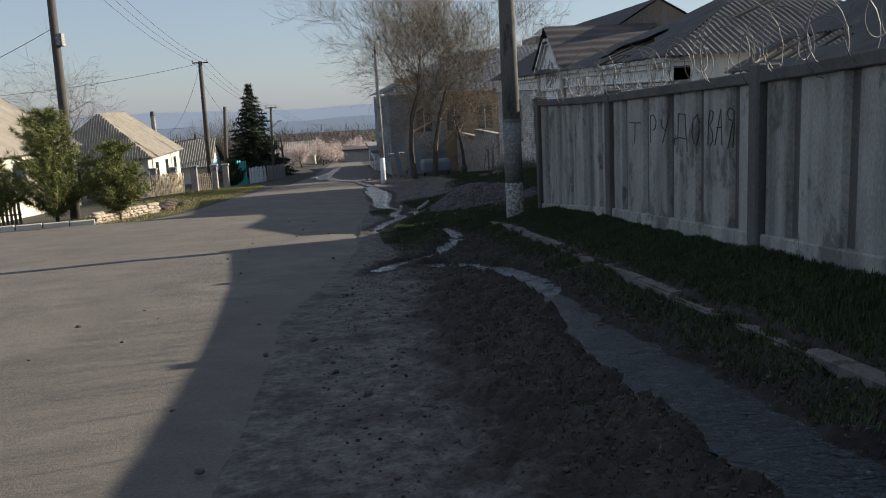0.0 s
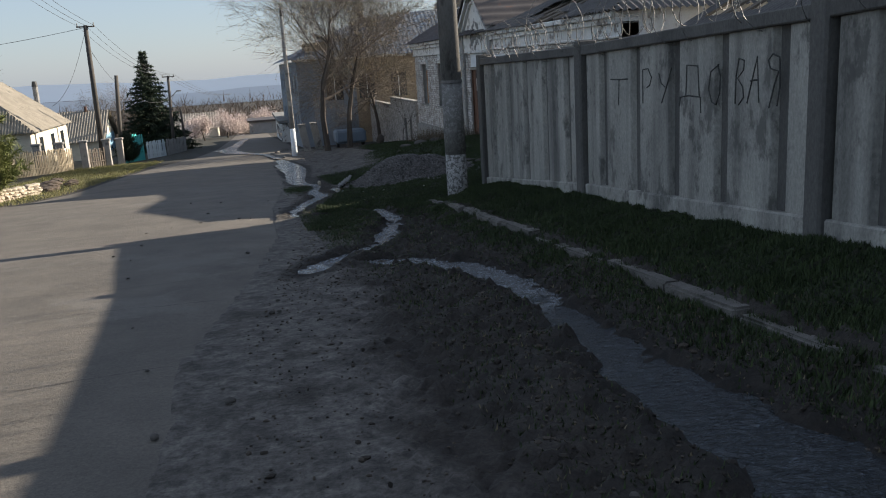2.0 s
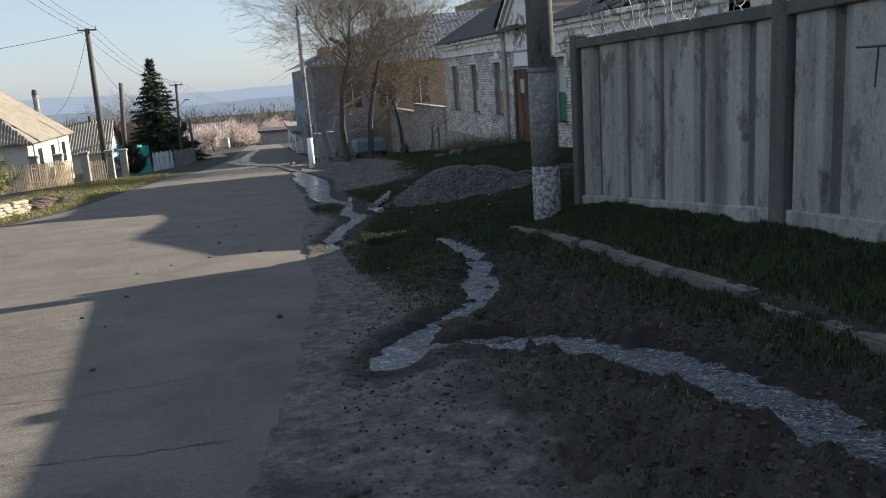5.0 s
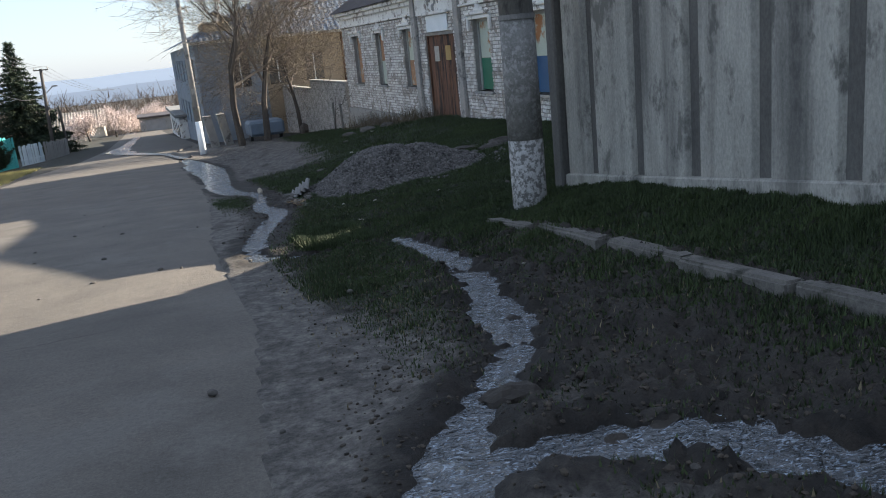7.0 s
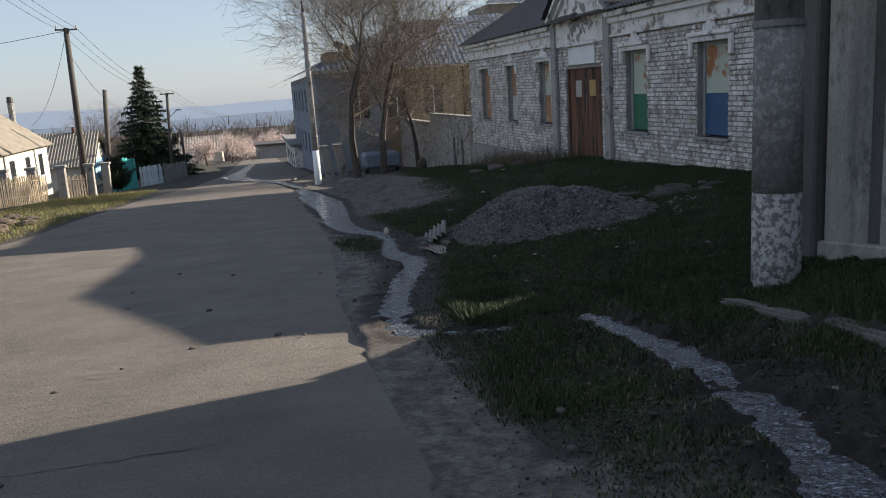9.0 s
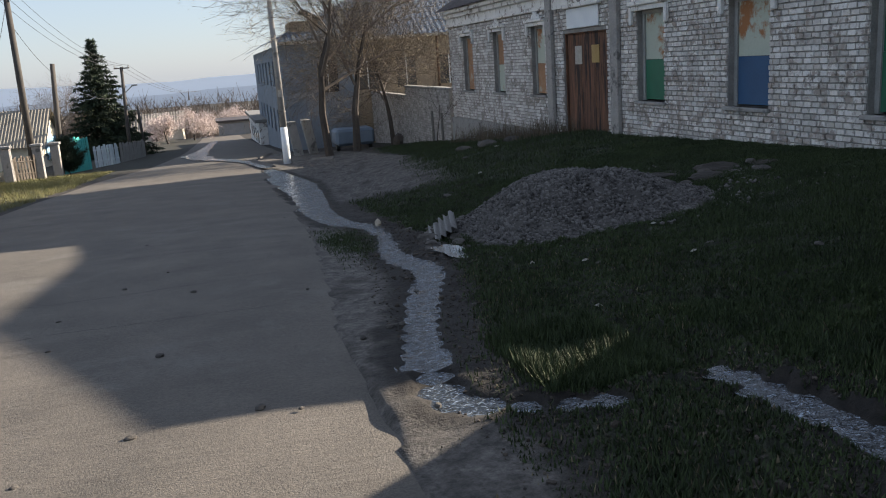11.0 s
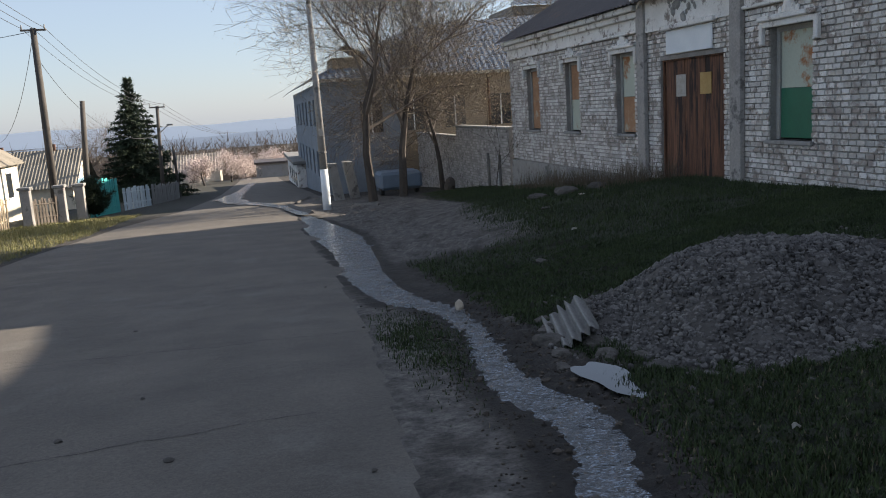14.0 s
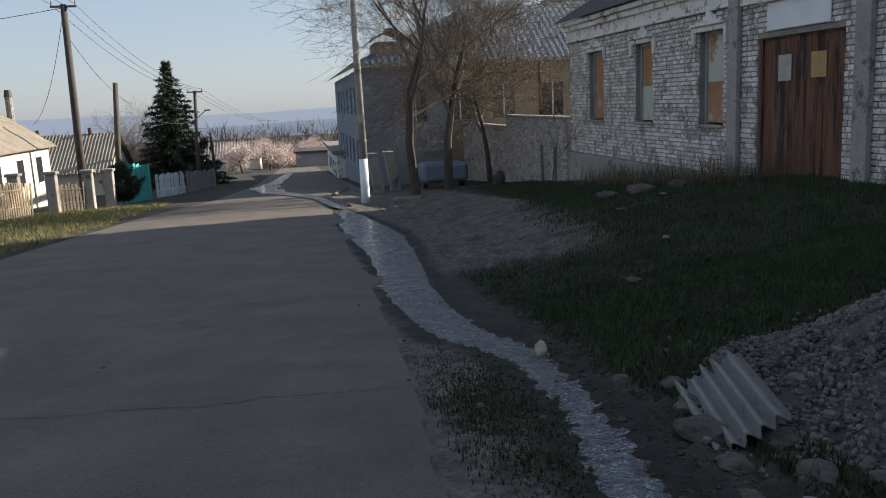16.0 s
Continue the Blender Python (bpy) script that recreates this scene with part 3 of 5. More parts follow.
def fence_panel(y1, y0, t1, t0, seed):
    """One precast panel from y0 up to y1: slab with recessed flutes, plinth foot and cap."""
    rng = random.Random(seed)
    th = thing("precast_fence", "weathered grey precast concrete fence panel with vertical flutes", "fence", "concrete fence panels", (5.0, y0, 0))
    w = y1 - y0 - 0.2
    slope = (t1 - t0) / (y1 - y0)
    g0, g1 = gz(5, y0) - 0.12, gz(5, y1) - 0.12
    shear = Matrix(((1, 0, 0, 0), (0, 1, 0, 0), (0, slope, 1, 0), (0, 0, 0, 1)))
    t = t0 - 0.02
    low = g0 - 0.05
    gs = (g1 - g0) / (y1 - y0)
    # recessed slab and cap are given a darker concrete than the ribs
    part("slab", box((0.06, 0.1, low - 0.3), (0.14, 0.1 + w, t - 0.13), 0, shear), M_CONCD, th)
    cuts = [0.12] + [c for g in range(5) for c in (0.44 + 0.86 * g, 0.6 + 0.86 * g)] + [0.08 + w]
    for b, e in zip(cuts[::2], cuts[1::2]):
        bm = bmesh.new()
        f = g0 + gs * (b + e) / 2 + 0.2
        top = t - 0.14
        add_box(bm, (0.0, b, f - slope * b), (0.06, e, top), shear)
        for v in bm.verts:
            if v.co.x < 0.03:
                v.co.y += 0.03 if v.co.y < (b + e) / 2 else -0.03
        bmesh.ops.bevel(bm, geom=[e for e in bm.edges if all(v.co.x < 0.03 for v in e.verts)], offset=0.008, segments=1, affect="EDGES")
        part("rib", bm, M_CONC, th)
    pm = Matrix(((1, 0, 0, 0), (0, 1, 0, 0), (0, gs, 1, 0), (0, 0, 0, 1)))
    part("plinth", box((-0.03, 0.1, g0 - 0.3), (0.16, 0.1 + w, g0 + 0.3), 0.015, pm), M_CONC, th)
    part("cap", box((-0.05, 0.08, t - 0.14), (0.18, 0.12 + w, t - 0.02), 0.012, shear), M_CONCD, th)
    return th


for k in range(len(POSTS) - 1):
    fence_panel(POSTS[k], POSTS[k + 1], POST_TOP[k], POST_TOP[k + 1], k)
for y, t in zip(POSTS, POST_TOP):
    bm = box((4.93, y - 0.1, gz(5, y) - 0.3), (5.17, y + 0.1, t + 0.03), 0.02)
    tagged(part("fence_post", bm, M_CONCD), "square grey concrete fence post", "fence post", "concrete fence posts")


# Unseen wall, added to block low sun between fence end and house.
shade_wall = thing("precast_fence", "unseen low concrete wall added to shade the grass by the fence end", "fence", "", (5.15, 21.95, 0.4))
ob = part("slab", box((0, -0.06, 0), (4.85, 0.06, 1.95), 0.01), M_CONCD, shade_wall)
ob.matrix_basis = pose(0, 0, 0, 0, 0, 34.5)


def fence_top(y):
    return float(interp(y, POSTS[::-1], POST_TOP[::-1]))


def razor_wire(y0, y1, r, seed, turns_per_m):
    rng = random.Random(seed)
    pts = []
    n = int((y1 - y0) * turns_per_m * 16)
    for k in range(n):
        u = k / n
        y = y0 + (y1 - y0) * u
        a = u * (y1 - y0) * turns_per_m * 2 * math.pi
        rr = r * (1 + 0.3 * math.sin(y * 1.3 + seed) + 0.25 * math.sin(a * 0.37) + 0.15 * math.sin(a * 0.83 + 1))
        pts.append((5.05 + 0.8 * rr * math.cos(a), y + 0.3 * math.sin(a * 0.5 + seed) * r, fence_top(y) + r * 0.7 + rr * math.sin(a)))
    th = thing("razor_wire", "loose coil of galvanised razor wire along the fence top", "razor wire")
    wire("coil", pts, 0.0045, M_WIRE, th)


    bm = bmesh.new()
    for k in range(2, n, 3):
        p, q = Vector(pts[k]), Vector(pts[k - 1])
        d = (p - q).normalized()
        s = d.cross(Vector((0, 0, 1))) * 0.014
        vs = [bm.verts.new(c) for c in (p + d * 0.02, p + s, p - d * 0.02, p - s)]
        bm.faces.new(vs)
    part("barb", bm, M_WIRE, th, kind="stuff")


razor_wire(5.0, 21.5, 0.26, 1, 2.3)
razor_wire(6.0, 21.0, 0.33, 4, 1.6)

# charcoal lettering on the panel between the second and third posts
def lettering():
    th = thing("wall_lettering", "thin dark hand-drawn letters spelling a street name on the concrete", "lettering")
    strokes = {
        "T": ((16.28, 2.75, 16.05, 2.75, 15.82, 2.76), (16.05, 2.76, 16.07, 2.46)),
        "R": ((15.46, 2.5, 15.46, 2.86, 15.34, 2.87, 15.26, 2.78, 15.3, 2.7, 15.37, 2.67),),
        "U": ((15.1, 2.82, 15.05, 2.72, 14.96, 2.68), (14.83, 2.88, 14.94, 2.68, 15.04, 2.52)),
        "D": ((14.67, 2.5, 14.66, 2.59, 14.5, 2.61, 14.28, 2.6, 14.27, 2.45), (14.55, 2.6, 14.53, 2.9, 14.33, 2.89, 14.3, 2.61)),
        "O": ((13.97, 2.9, 14.1, 2.84, 14.14, 2.68, 14.08, 2.56, 14.01, 2.54, 13.95, 2.64, 13.94, 2.8, 13.99, 2.9),),
        "V": ((13.7, 2.56, 13.69, 2.8, 13.65, 2.95, 13.57, 2.93, 13.58, 2.85, 13.67, 2.78, 13.59, 2.71, 13.57, 2.62, 13.65, 2.55),),
        "A": ((13.52, 2.57, 13.44, 2.8, 13.38, 2.96, 13.35, 2.58), (13.48, 2.76, 13.37, 2.77)),
        "YA": ((13.21, 2.54, 13.14, 2.74, 13.09, 2.84, 13.2, 2.86, 13.23, 2.93, 13.17, 2.98, 13.08, 2.95, 13.07, 2.72, 13.1, 2.56),),
    }
    for rows in strokes.values():
        for row in rows:
            wire("letter", [(4.998, row[k], row[k + 1]) for k in range(0, len(row), 2)], 0.008, M_MARK, th)


lettering()

# ---- kerb beside the ditch ----
def kerb_stones():
    rng = random.Random(3)
    y = 4.5
    while y < 20.3:
        n = rng.uniform(0.85, 1.15)
        x = 3.8 + 0.03 * rng.uniform(-1, 1)
        z0, z1 = gz(3.9, y), gz(3.9, y + n)
        bm = bmesh.new()
        sh = Matrix(((1, rng.uniform(-0.02, 0.02), 0, x), (0, 1, 0, y), (0, (z1 - z0) / n, 1, z0), (0, 0, 0, 1)))
        add_box(bm, (-0.075, 0.01, -0.35), (0.075, n - 0.01, 0.015 + rng.uniform(-0.05, 0.015)), sh)
        bmesh.ops.bevel(bm, geom=list(bm.edges), offset=0.018, segments=2, affect="EDGES")
        for v in bm.verts:
            v.co += Vector((rng.uniform(-1, 1), rng.uniform(-1, 1), rng.uniform(-1, 1))) * 0.006
        tagged(part("kerb_stone", bm, M_KERB), "worn concrete kerb stone sunk in grass", "kerb", "kerb stones by the ditch")
        y += n + rng.choice((0, 0, 0.05, 0.12))


kerb_stones()

# ---- poles ----
def street_pole(x, y, h, r0, r1, paint, lean, label, z=None, spike=False, foot=None, body=None):
    z = gz(x, y) if z is None else z
    th = thing("utility_pole", label, "utility pole", at=(x, y, z))
    tip = Vector((lean[0], lean[1], h))
    at = lambda u: tip * u
    rr = lambda u: r0 + (r1 - r0) * u
    u = paint / h
    bm = rod(tip * (-0.4 / h), at(u), r0, rr(u), 16)
    part("painted_foot", bm, foot or M_WHITEWASH, th, "flaking whitewashed foot", smooth=True)
    part("shaft", rod(at(u), tip, rr(u), r1, 16), body or M_POLE, th, smooth=True)
    if spike:
        part("tip", rod(tip, tip + Vector((0, 0, 0.5)), r1 * 1.1, 0.02, 10), M_CABLE, th)
    return th


p1 = street_pole(4.32, 21.3, 9.0, 0.19, 0.13, 0.72, (-0.05, 0.0), "dark concrete utility pole with whitewashed foot in the grass")
part("worn_coat", rod((-0.004, 0, 0.72), (-0.011, 0, 1.95), 0.1875, 0.1795, 16), M_WHITEWORN, p1, "mostly flaked whitewash coat", smooth=True)
part("band", rod((-0.01, 0, 1.95), (-0.01, 0, 2.0), 0.192, 0.192, 16), M_WIRE, p1, "thin metal band")
p2 = street_pole(2.98, 50.4, 7.0, 0.15, 0.085, 1.4, (0.02, 0.5), "slender concrete pole with whitewashed foot and pointed top", spike=True, foot=M_WHITEW, body=M_PLINTH)
part("band", rod((0.01, 0.14, 1.95), (0.01, 0.14, 2.02), 0.145, 0.145, 16), M_WIRE, p2)
part("notice", box((-0.07, -0.03, 2.55), (0.07, -0.02 + 0.05, 2.8)), M_PAPER, p2, "small white paper notice")


def wire_pole(x, y, z, h, r, lean, arms, label, lamp=False):
    th = thing("utility_pole", label, "utility pole", at=(x, y, z))
    tip = Vector((lean[0], lean[1], h))
    part("shaft", rod((0, 0, -0.4), tip, r * 0.9, r * 0.62, 10), M_POLED, th, smooth=True)
    if arms:
        part("crossarm", box((tip.x - 0.5, tip.y - 0.04, h - 0.12), (tip.x + 0.5, tip.y + 0.04, h - 0.04)), M_TIMBER, th)
        for s in (-0.45, 0.45):
            part("insulator", rod((tip.x + s, tip.y, h - 0.04), (tip.x + s, tip.y, h + 0.14), 0.035, 0.025, 8), M_WHITEWASH, th)
    if lamp:
        part("lamp_arm", rod((tip.x * 0.75, 0, h * 0.72), (tip.x * 0.75 + 0.6, 0, h * 0.8), 0.03, 0.03, 6), M_POLE, th)
        part("lamp_head", box((tip.x * .75 + 0.55, -0.08, h * 0.8 - 0.02), (tip.x * .75 + 0.95, 0.08, h * 0.8 + 0.08), 0.02), M_SLATE, th)
    return th


wire_pole(-7.85, 60, -2.0, 8.3, 0.2, (0.1, 0), True, "leaning grey concrete utility pole with crossarm")
wire_pole(-7.74, 66, -2.5, 5.9, 0.19, (0.45, 0), False, "dark timber utility pole with cable bracket")
wire_pole(-5.5, 80, -3.3, 6.5, 0.16, (0.3, 0), True, "far utility pole with crossarm and street lamp", True)
wire_pole(-4.75, 84, -3.5, 3.9, 0.14, (-0.1, 0), False, "short dark timber post beside the road")
p0 = wire_pole(-9.3, 37, -0.5, 10.2, 0.22, (0.22, 0), True, "tall grey utility pole with meter box behind pines")
part("meter_box", box((0.2, -0.18, 6.3), (0.42, 0.18, 6.75), 0.02), M_WHITEWASH, p0, "small white meter box")


def cable(a, b, sag, parent=None):
    pts = [tuple(Vector(a).lerp(Vector(b), k / 14) - Vector((0, 0, sag * 4 * (k / 14) * (1 - k / 14)))) for k in range(15)]
    ob = wire("overhead_cable", pts, 0.012, M_CABLE)
    tagged(ob, "thin black overhead cable between poles", "cable", "overhead cables")


for s in (-0.45, 0.0, 0.45):
    cable((-9.08 + s, 37, 9.75), (-7.75 + s, 60, 6.3), 0.5)
    cable((-7.75 + s, 60, 6.3), (-5.2 + s, 80, 3.3), 0.7)
    cable((-9.08 + s, 37, 9.75), (-10 + s, -10, 12.5), 0.9)
    cable((-5.2 + s, 80, 3.3), (-1 + s, 120, 0.5), 0.7)
cable((-7.8, 60, 5.2), (-7.4, 66, 3.0), 0.2)
cable((-7.8, 60, 6.0), (-12.3, 70, 1.6), 0.8)
cable((-7.4, 66, 3.0), (-5.3, 80, 1.4), 0.8)
cable((-9.1, 37, 6.5), (-25, 50, 4.0), 0.6)
cable((-7.6, 60, 6.2), (-24, 57, 4.6), 0.4)

# ---- gravel heap, slate sheet, rubble, puddle ----
def blob_rock(name, at, size, seed, mat=None, parent=None, label="", category="", group="", subdiv=2):
    bm = bmesh.new()
    bmesh.ops.create_icosphere(bm, subdivisions=subdiv, radius=1)
    rng = random.Random(seed)
    for v in bm.verts:
        k = 1 + 0.3 * noise.noise(v.co * 1.3 + Vector((seed * 3.1, 0, 0))) + (0.22 * noise.noise(v.co * 3.7 + Vector((0, seed * 1.7, 0))) if subdiv > 2 else 0)
        v.co = Vector((v.co.x * size[0] * k, v.co.y * size[1] * k, max(v.co.z, -0.5) * size[2] * k))
    ob = part(name, bm, mat or M_ROCK, parent, label)
    ob.matrix_basis = pose(*at, 0, 0, rng.uniform(0, 360))
    return tagged(ob, label, category, group)


def heap_height(x, y):
    a = 0.6 * np.exp(-(np.abs((x - 4.4) / 0.95) ** 2.6 + np.abs((y - 27.5) / 1.1) ** 2.4))
    b = 0.5 * np.exp(-(np.abs((x - 4.95) / 0.85) ** 2.4 + np.abs((y - 27.4) / 1.0) ** 2.4))
    return np.maximum(a, b) - 0.04


def gravel_heap():
    th = thing("gravel_heap", "waist-high heap of grey crushed stone on the grass", "gravel heap", at=(0, 0, 0))
    gx, gy = np.meshgrid(np.arange(2.7, 7.3, 0.08), np.arange(25.4, 29.8, 0.08))
    h = heap_height(gx, gy) + 0.02 * lumps(gx, gy, 0.3)
    z = base_z(gx, gy) + h
    ny_, nx_ = gx.shape
    idx = np.arange(nx_ * ny_).reshape(ny_, nx_)
    f = np.stack([idx[:-1, :-1].ravel(), idx[:-1, 1:].ravel(), idx[1:, 1:].ravel(), idx[1:, :-1].ravel()], 1)
    soup("core", np.stack([gx.ravel(), gy.ravel(), z.ravel()], 1), f, M_HEAP, th, smooth=True)
    bm = bmesh.new()
    bmesh.ops.create_icosphere(bm, subdivisions=1, radius=1)
    uv = np.array([v.co[:] for v in bm.verts])
    uf = np.array([[v.index for v in fc.verts] for fc in bm.faces])
    bm.free()
    rng = np.random.RandomState(5)
    V, F, n = [], [], 0
    while n < 11500:
        x, y = rng.uniform(2.7, 7.3), rng.uniform(25.6, 29.5)
        hh = float(heap_height(x, y))
        if hh < 0.0 and rng.rand() > 0.06:
            continue
        if y > 28.4 and rng.rand() > 0.3:
            continue
        s = rng.uniform(0.009, 0.021) * (1.5 if rng.rand() < 0.15 else 1)
        d = uv * (s * rng.uniform(0.65, 1.35, 3)) * (1 + rng.uniform(-0.22, 0.22, (len(uv), 1)))
        a = rng.uniform(0, 6.28)
        d = d @ np.array([[math.cos(a), math.sin(a), 0], [-math.sin(a), math.cos(a), 0], [0, 0, 1]])
        F.append(uf + n * len(uv))
        V.append(d + (x, y, float(base_z(x, y)) + max(hh, 0) + s * 0.3))
        n += 1
    soup("crushed_stone", np.concatenate(V), np.concatenate(F), M_STONE, th, kind="stuff")


gravel_heap()


def slate_sheet():
    vs, fs = [], []
    n, m = 49, 9
    for face in (0, 1):
        for i in range(n):
            for j in range(m):
                u, v = i / (n - 1) - 0.5, j / (m - 1) - 0.5
                cut = 0.06 * math.sin(i * 0.9) if j == m - 1 else 0
                vs.append((u * 0.4, v * 0.86 + cut, 0.028 * math.sin(i / (n - 1) * 2 * math.pi * 5) - face * 0.008))
        o = face * n * m
        for i in range(n - 1):
            for j in range(m - 1):
                a = o + i * m + j
                fs.append((a, a + m, a + m + 1, a + 1))
    ob = soup("slate_sheet", vs, fs, M_SLATE, smooth=True)
    tagged(ob, "broken corrugated grey slate sheet leaning on the gravel heap", "roofing sheet")
    ob.matrix_basis = pose(2.97, 27.7, 0.26, 3, -34, -15)


slate_sheet()
for k, (x, y, s) in enumerate([(2.72, 27.55, .22), (2.85, 27.95, .18), (3.0, 27.3, .17), (2.62, 27.1, .14), (2.9, 26.9, .16), (2.95, 28.4, .14), (2.7, 28.6, .12), (3.1, 26.75, .1), (2.5, 26.75, .1), (3.15, 27.75, .15), (2.85, 28.8, .1), (3.2, 29.1, .12), (2.75, 26.55, .09), (3.0, 28.0, .1)]):
    blob_rock("rubble_stone", (x + 0.05, y, gz(x, y) + 0.01), (s * 0.7, s * 0.55, s * 0.3), k, subdiv=3, label="broken grey-brown rubble stone beside the stream", category="stone", group="rubble by the stream")
blob_rock("yellow_stone", (2.5, 29.5, gz(2.5, 29.5) + 0.05), (.05, .045, .07), 33, M_LIME, label="upright pale yellow stone standing in the water", category="stone")


def puddle():
    bm = bmesh.new()
    vs = []
    for k in range(28):
        a = k / 28 * 2 * math.pi
        r = 1 + 0.2 * math.sin(3 * a) + 0.12 * math.sin(5 * a + 1)
        vs.append(bm.verts.new((2.68 + 0.14 * r * math.cos(a) - 0.02 * math.sin(a), 26.28 + 0.36 * r * math.sin(a), gz(2.68, 26.3) + 0.045)))
    bm.faces.new(vs)
    tagged(part("puddle", bm, M_PUDDLE), "still dark puddle beside the gravel heap", kind="structure")


puddle()
for k, (x, y, s) in enumerate([(1.95, 16.75, .2), (2.25, 16.75, .14), (2.35, 16.1, .16), (2.75, 16.2, .13), (2.05, 17.5, .14), (2.75, 17.1, .12), (2.45, 15.3, .12), (2.95, 16.6, .15), (2.1, 16.05, .1), (2.55, 18.0, .1), (2.95, 18.9, .1), (2.6, 19.4, .1)]):
    blob_rock("soil_clod", (x, y, gz(x, y) - 0.03), (s * 0.8, s * 0.65, s * 0.42), 50 + k, M_CLOD, subdiv=3, label="dark wet clod of earth at the stream bank", category="clod", group="earth clods")


def litter_stones():
    rng = random.Random(8)
    for k in range(90):
        y = rng.uniform(6, 33)
        x = float(interp(y, ROAD_R_Y, ROAD_R)) + rng.choice((rng.uniform(-0.6, 1.6), rng.uniform(-3, 2)))
        s = rng.uniform(0.012, 0.035)
        blob_rock("pebble", (x, y, gz(x, y) + 0.02), (s, s * 0.8, s * 0.6), 100 + k, label="small loose grey pebble on the roadside", category="pebble", group="loose pebbles")


litter_stones()

def soil_crumbs():
    """Loose crumbs of earth along the stream banks and the shoulder."""
    bm = bmesh.new()
    bmesh.ops.create_icosphere(bm, subdivisions=1, radius=1)
    uv = np.array([v.co[:] for v in bm.verts])
    uf = np.array([[v.index for v in fc.verts] for fc in bm.faces])
    bm.free()
    rng = np.random.RandomState(15)
    x, y = rng.uniform(0.6, 3.8, 30000), rng.uniform(6, 30, 30000)
    d = stream_near(x, y)
    out = x > interp(y, ROAD_R_Y, ROAD_R) + 0.1
    keep = out & (d > 0.0) & (rng.rand(30000) < np.where(d < 0.6, 0.6, 0.22)) & (y < 22 + 8 * (d < 0.4))
    V, F = [], []
    for n, (px, py) in enumerate(zip(x[keep], y[keep])):
        s = rng.uniform(0.004, 0.012) * (1.8 if rng.rand() < 0.07 else 1) * (1.25 if px > 1.9 else 1)
        V.append(uv * (s * rng.uniform(0.6, 1.4, 3) * (1, 1, 0.7)) * (1 + rng.uniform(-0.3, 0.3, (len(uv), 1))) + (px, py, float(lie(px, py)) + s * 0.3))
        F.append(uf + n * len(uv))
    soup("soil_crumbs", np.concatenate(V), np.concatenate(F), M_CRUMB, label="loose dark crumbs of earth on the bank", kind="stuff")


soil_crumbs()

# cracks across the asphalt
def cracks():
    rng = random.Random(4)
    for y, x0, x1 in ((12.6, -1.2, 0.3), (14.9, -0.9, 0.4), (16.2, -2.0, 0.6), (19.7, -2.5, 0.2), (24.9, -1.8, 0.9), (26.3, -2.4, 0.9), (29.2, -1.6, 1.5), (36.5, -3, 1.5)):
        bm = bmesh.new()
        last = None
        n = int((x1 - x0) / 0.06)
        yy = y
        for k in range(n):
            x = x0 + (x1 - x0) * k / n
            yy += rng.uniform(-0.025, 0.025)
            w = rng.uniform(0.001, 0.005)
            lo, hi = float(interp(yy, ROAD_L_Y, ROAD_L)), float(interp(yy, ROAD_R_Y, ROAD_R))
            z = float(interp(yy, GY, GZ)) + 0.012 + 0.02 * math.sin(math.pi * (x - lo) / (hi - lo)) + 0.006 * math.sin(x * 1.9 + yy * 0.7) + 0.003
            pair = (bm.verts.new((x, yy - w, z)), bm.verts.new((x, yy + w, z)))
            if last:
                bm.faces.new((last[0], pair[0], pair[1], last[1]))
            last = pair
        part("trim_crack", bm, M_CRACK, label="thin dark crack across the asphalt", kind="structure")


cracks()

# ---- old whitewashed brick house ----
HX = 9.15
WINS = [(45.4, 46.5), (42.28, 43.28), (39.05, 40.05), (32.96, 34.05), (29.72, 30.85), (26.5, 27.6)]
WZ0, WZ1 = 1.13, 2.97
DOOR = (35.42, 37.85, 0.1, 2.68)
HOLES = [(a, b, WZ0, WZ1) for a, b in WINS] + [DOOR]
EAVE = 3.95
PED = (34.75, 38.65)


def wall_with_holes(name, x0, x1, y0, y1, z0, z1, holes, mat, parent):
    """A wall slab cut into blocks round its openings."""
    bm = bmesh.new()
    cy = sorted({y0, y1, *(v for h in holes for v in h[:2])})
    cz = sorted({z0, z1, *(v for h in holes for v in h[2:])})
    for a, b in zip(cy, cy[1:]):
        for c, d in zip(cz, cz[1:]):
            my, mz = (a + b) / 2, (c + d) / 2
            if not any(h[0] < my < h[1] and h[2] < mz < h[3] for h in holes):
                add_box(bm, (x0, a, c), (x1, b, d))
    bmesh.ops.remove_doubles(bm, verts=list(bm.verts), dist=0.001)
    return part(name, bm, mat, parent)


house = thing("brick_house", "old single-storey whitewashed brick house with boarded windows", "house", at=(0, 0, 0))
wall_with_holes("wall", HX + 0.02, HX + 0.45, 24.8, 48.2, -1.6, 3.7, HOLES, M_MORTAR, house)
part("wall", box((HX + 0.02, 48.2 - 0.4, -1.8), (17.8, 48.18, 4.0)), M_PLASTER, house)
part("wall", box((HX + 0.45, 24.82, -0.5), (17.8, 25.2, 4.0)), M_PLASTER, house)
part("wall", box((17.4, 25.2, -1.5), (17.8, 47.8, 4.0)), M_PLASTER, house)
# Near-black sheet behind the openings, standing in for the rooms' shade.
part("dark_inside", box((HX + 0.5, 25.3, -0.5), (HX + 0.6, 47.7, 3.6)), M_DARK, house)


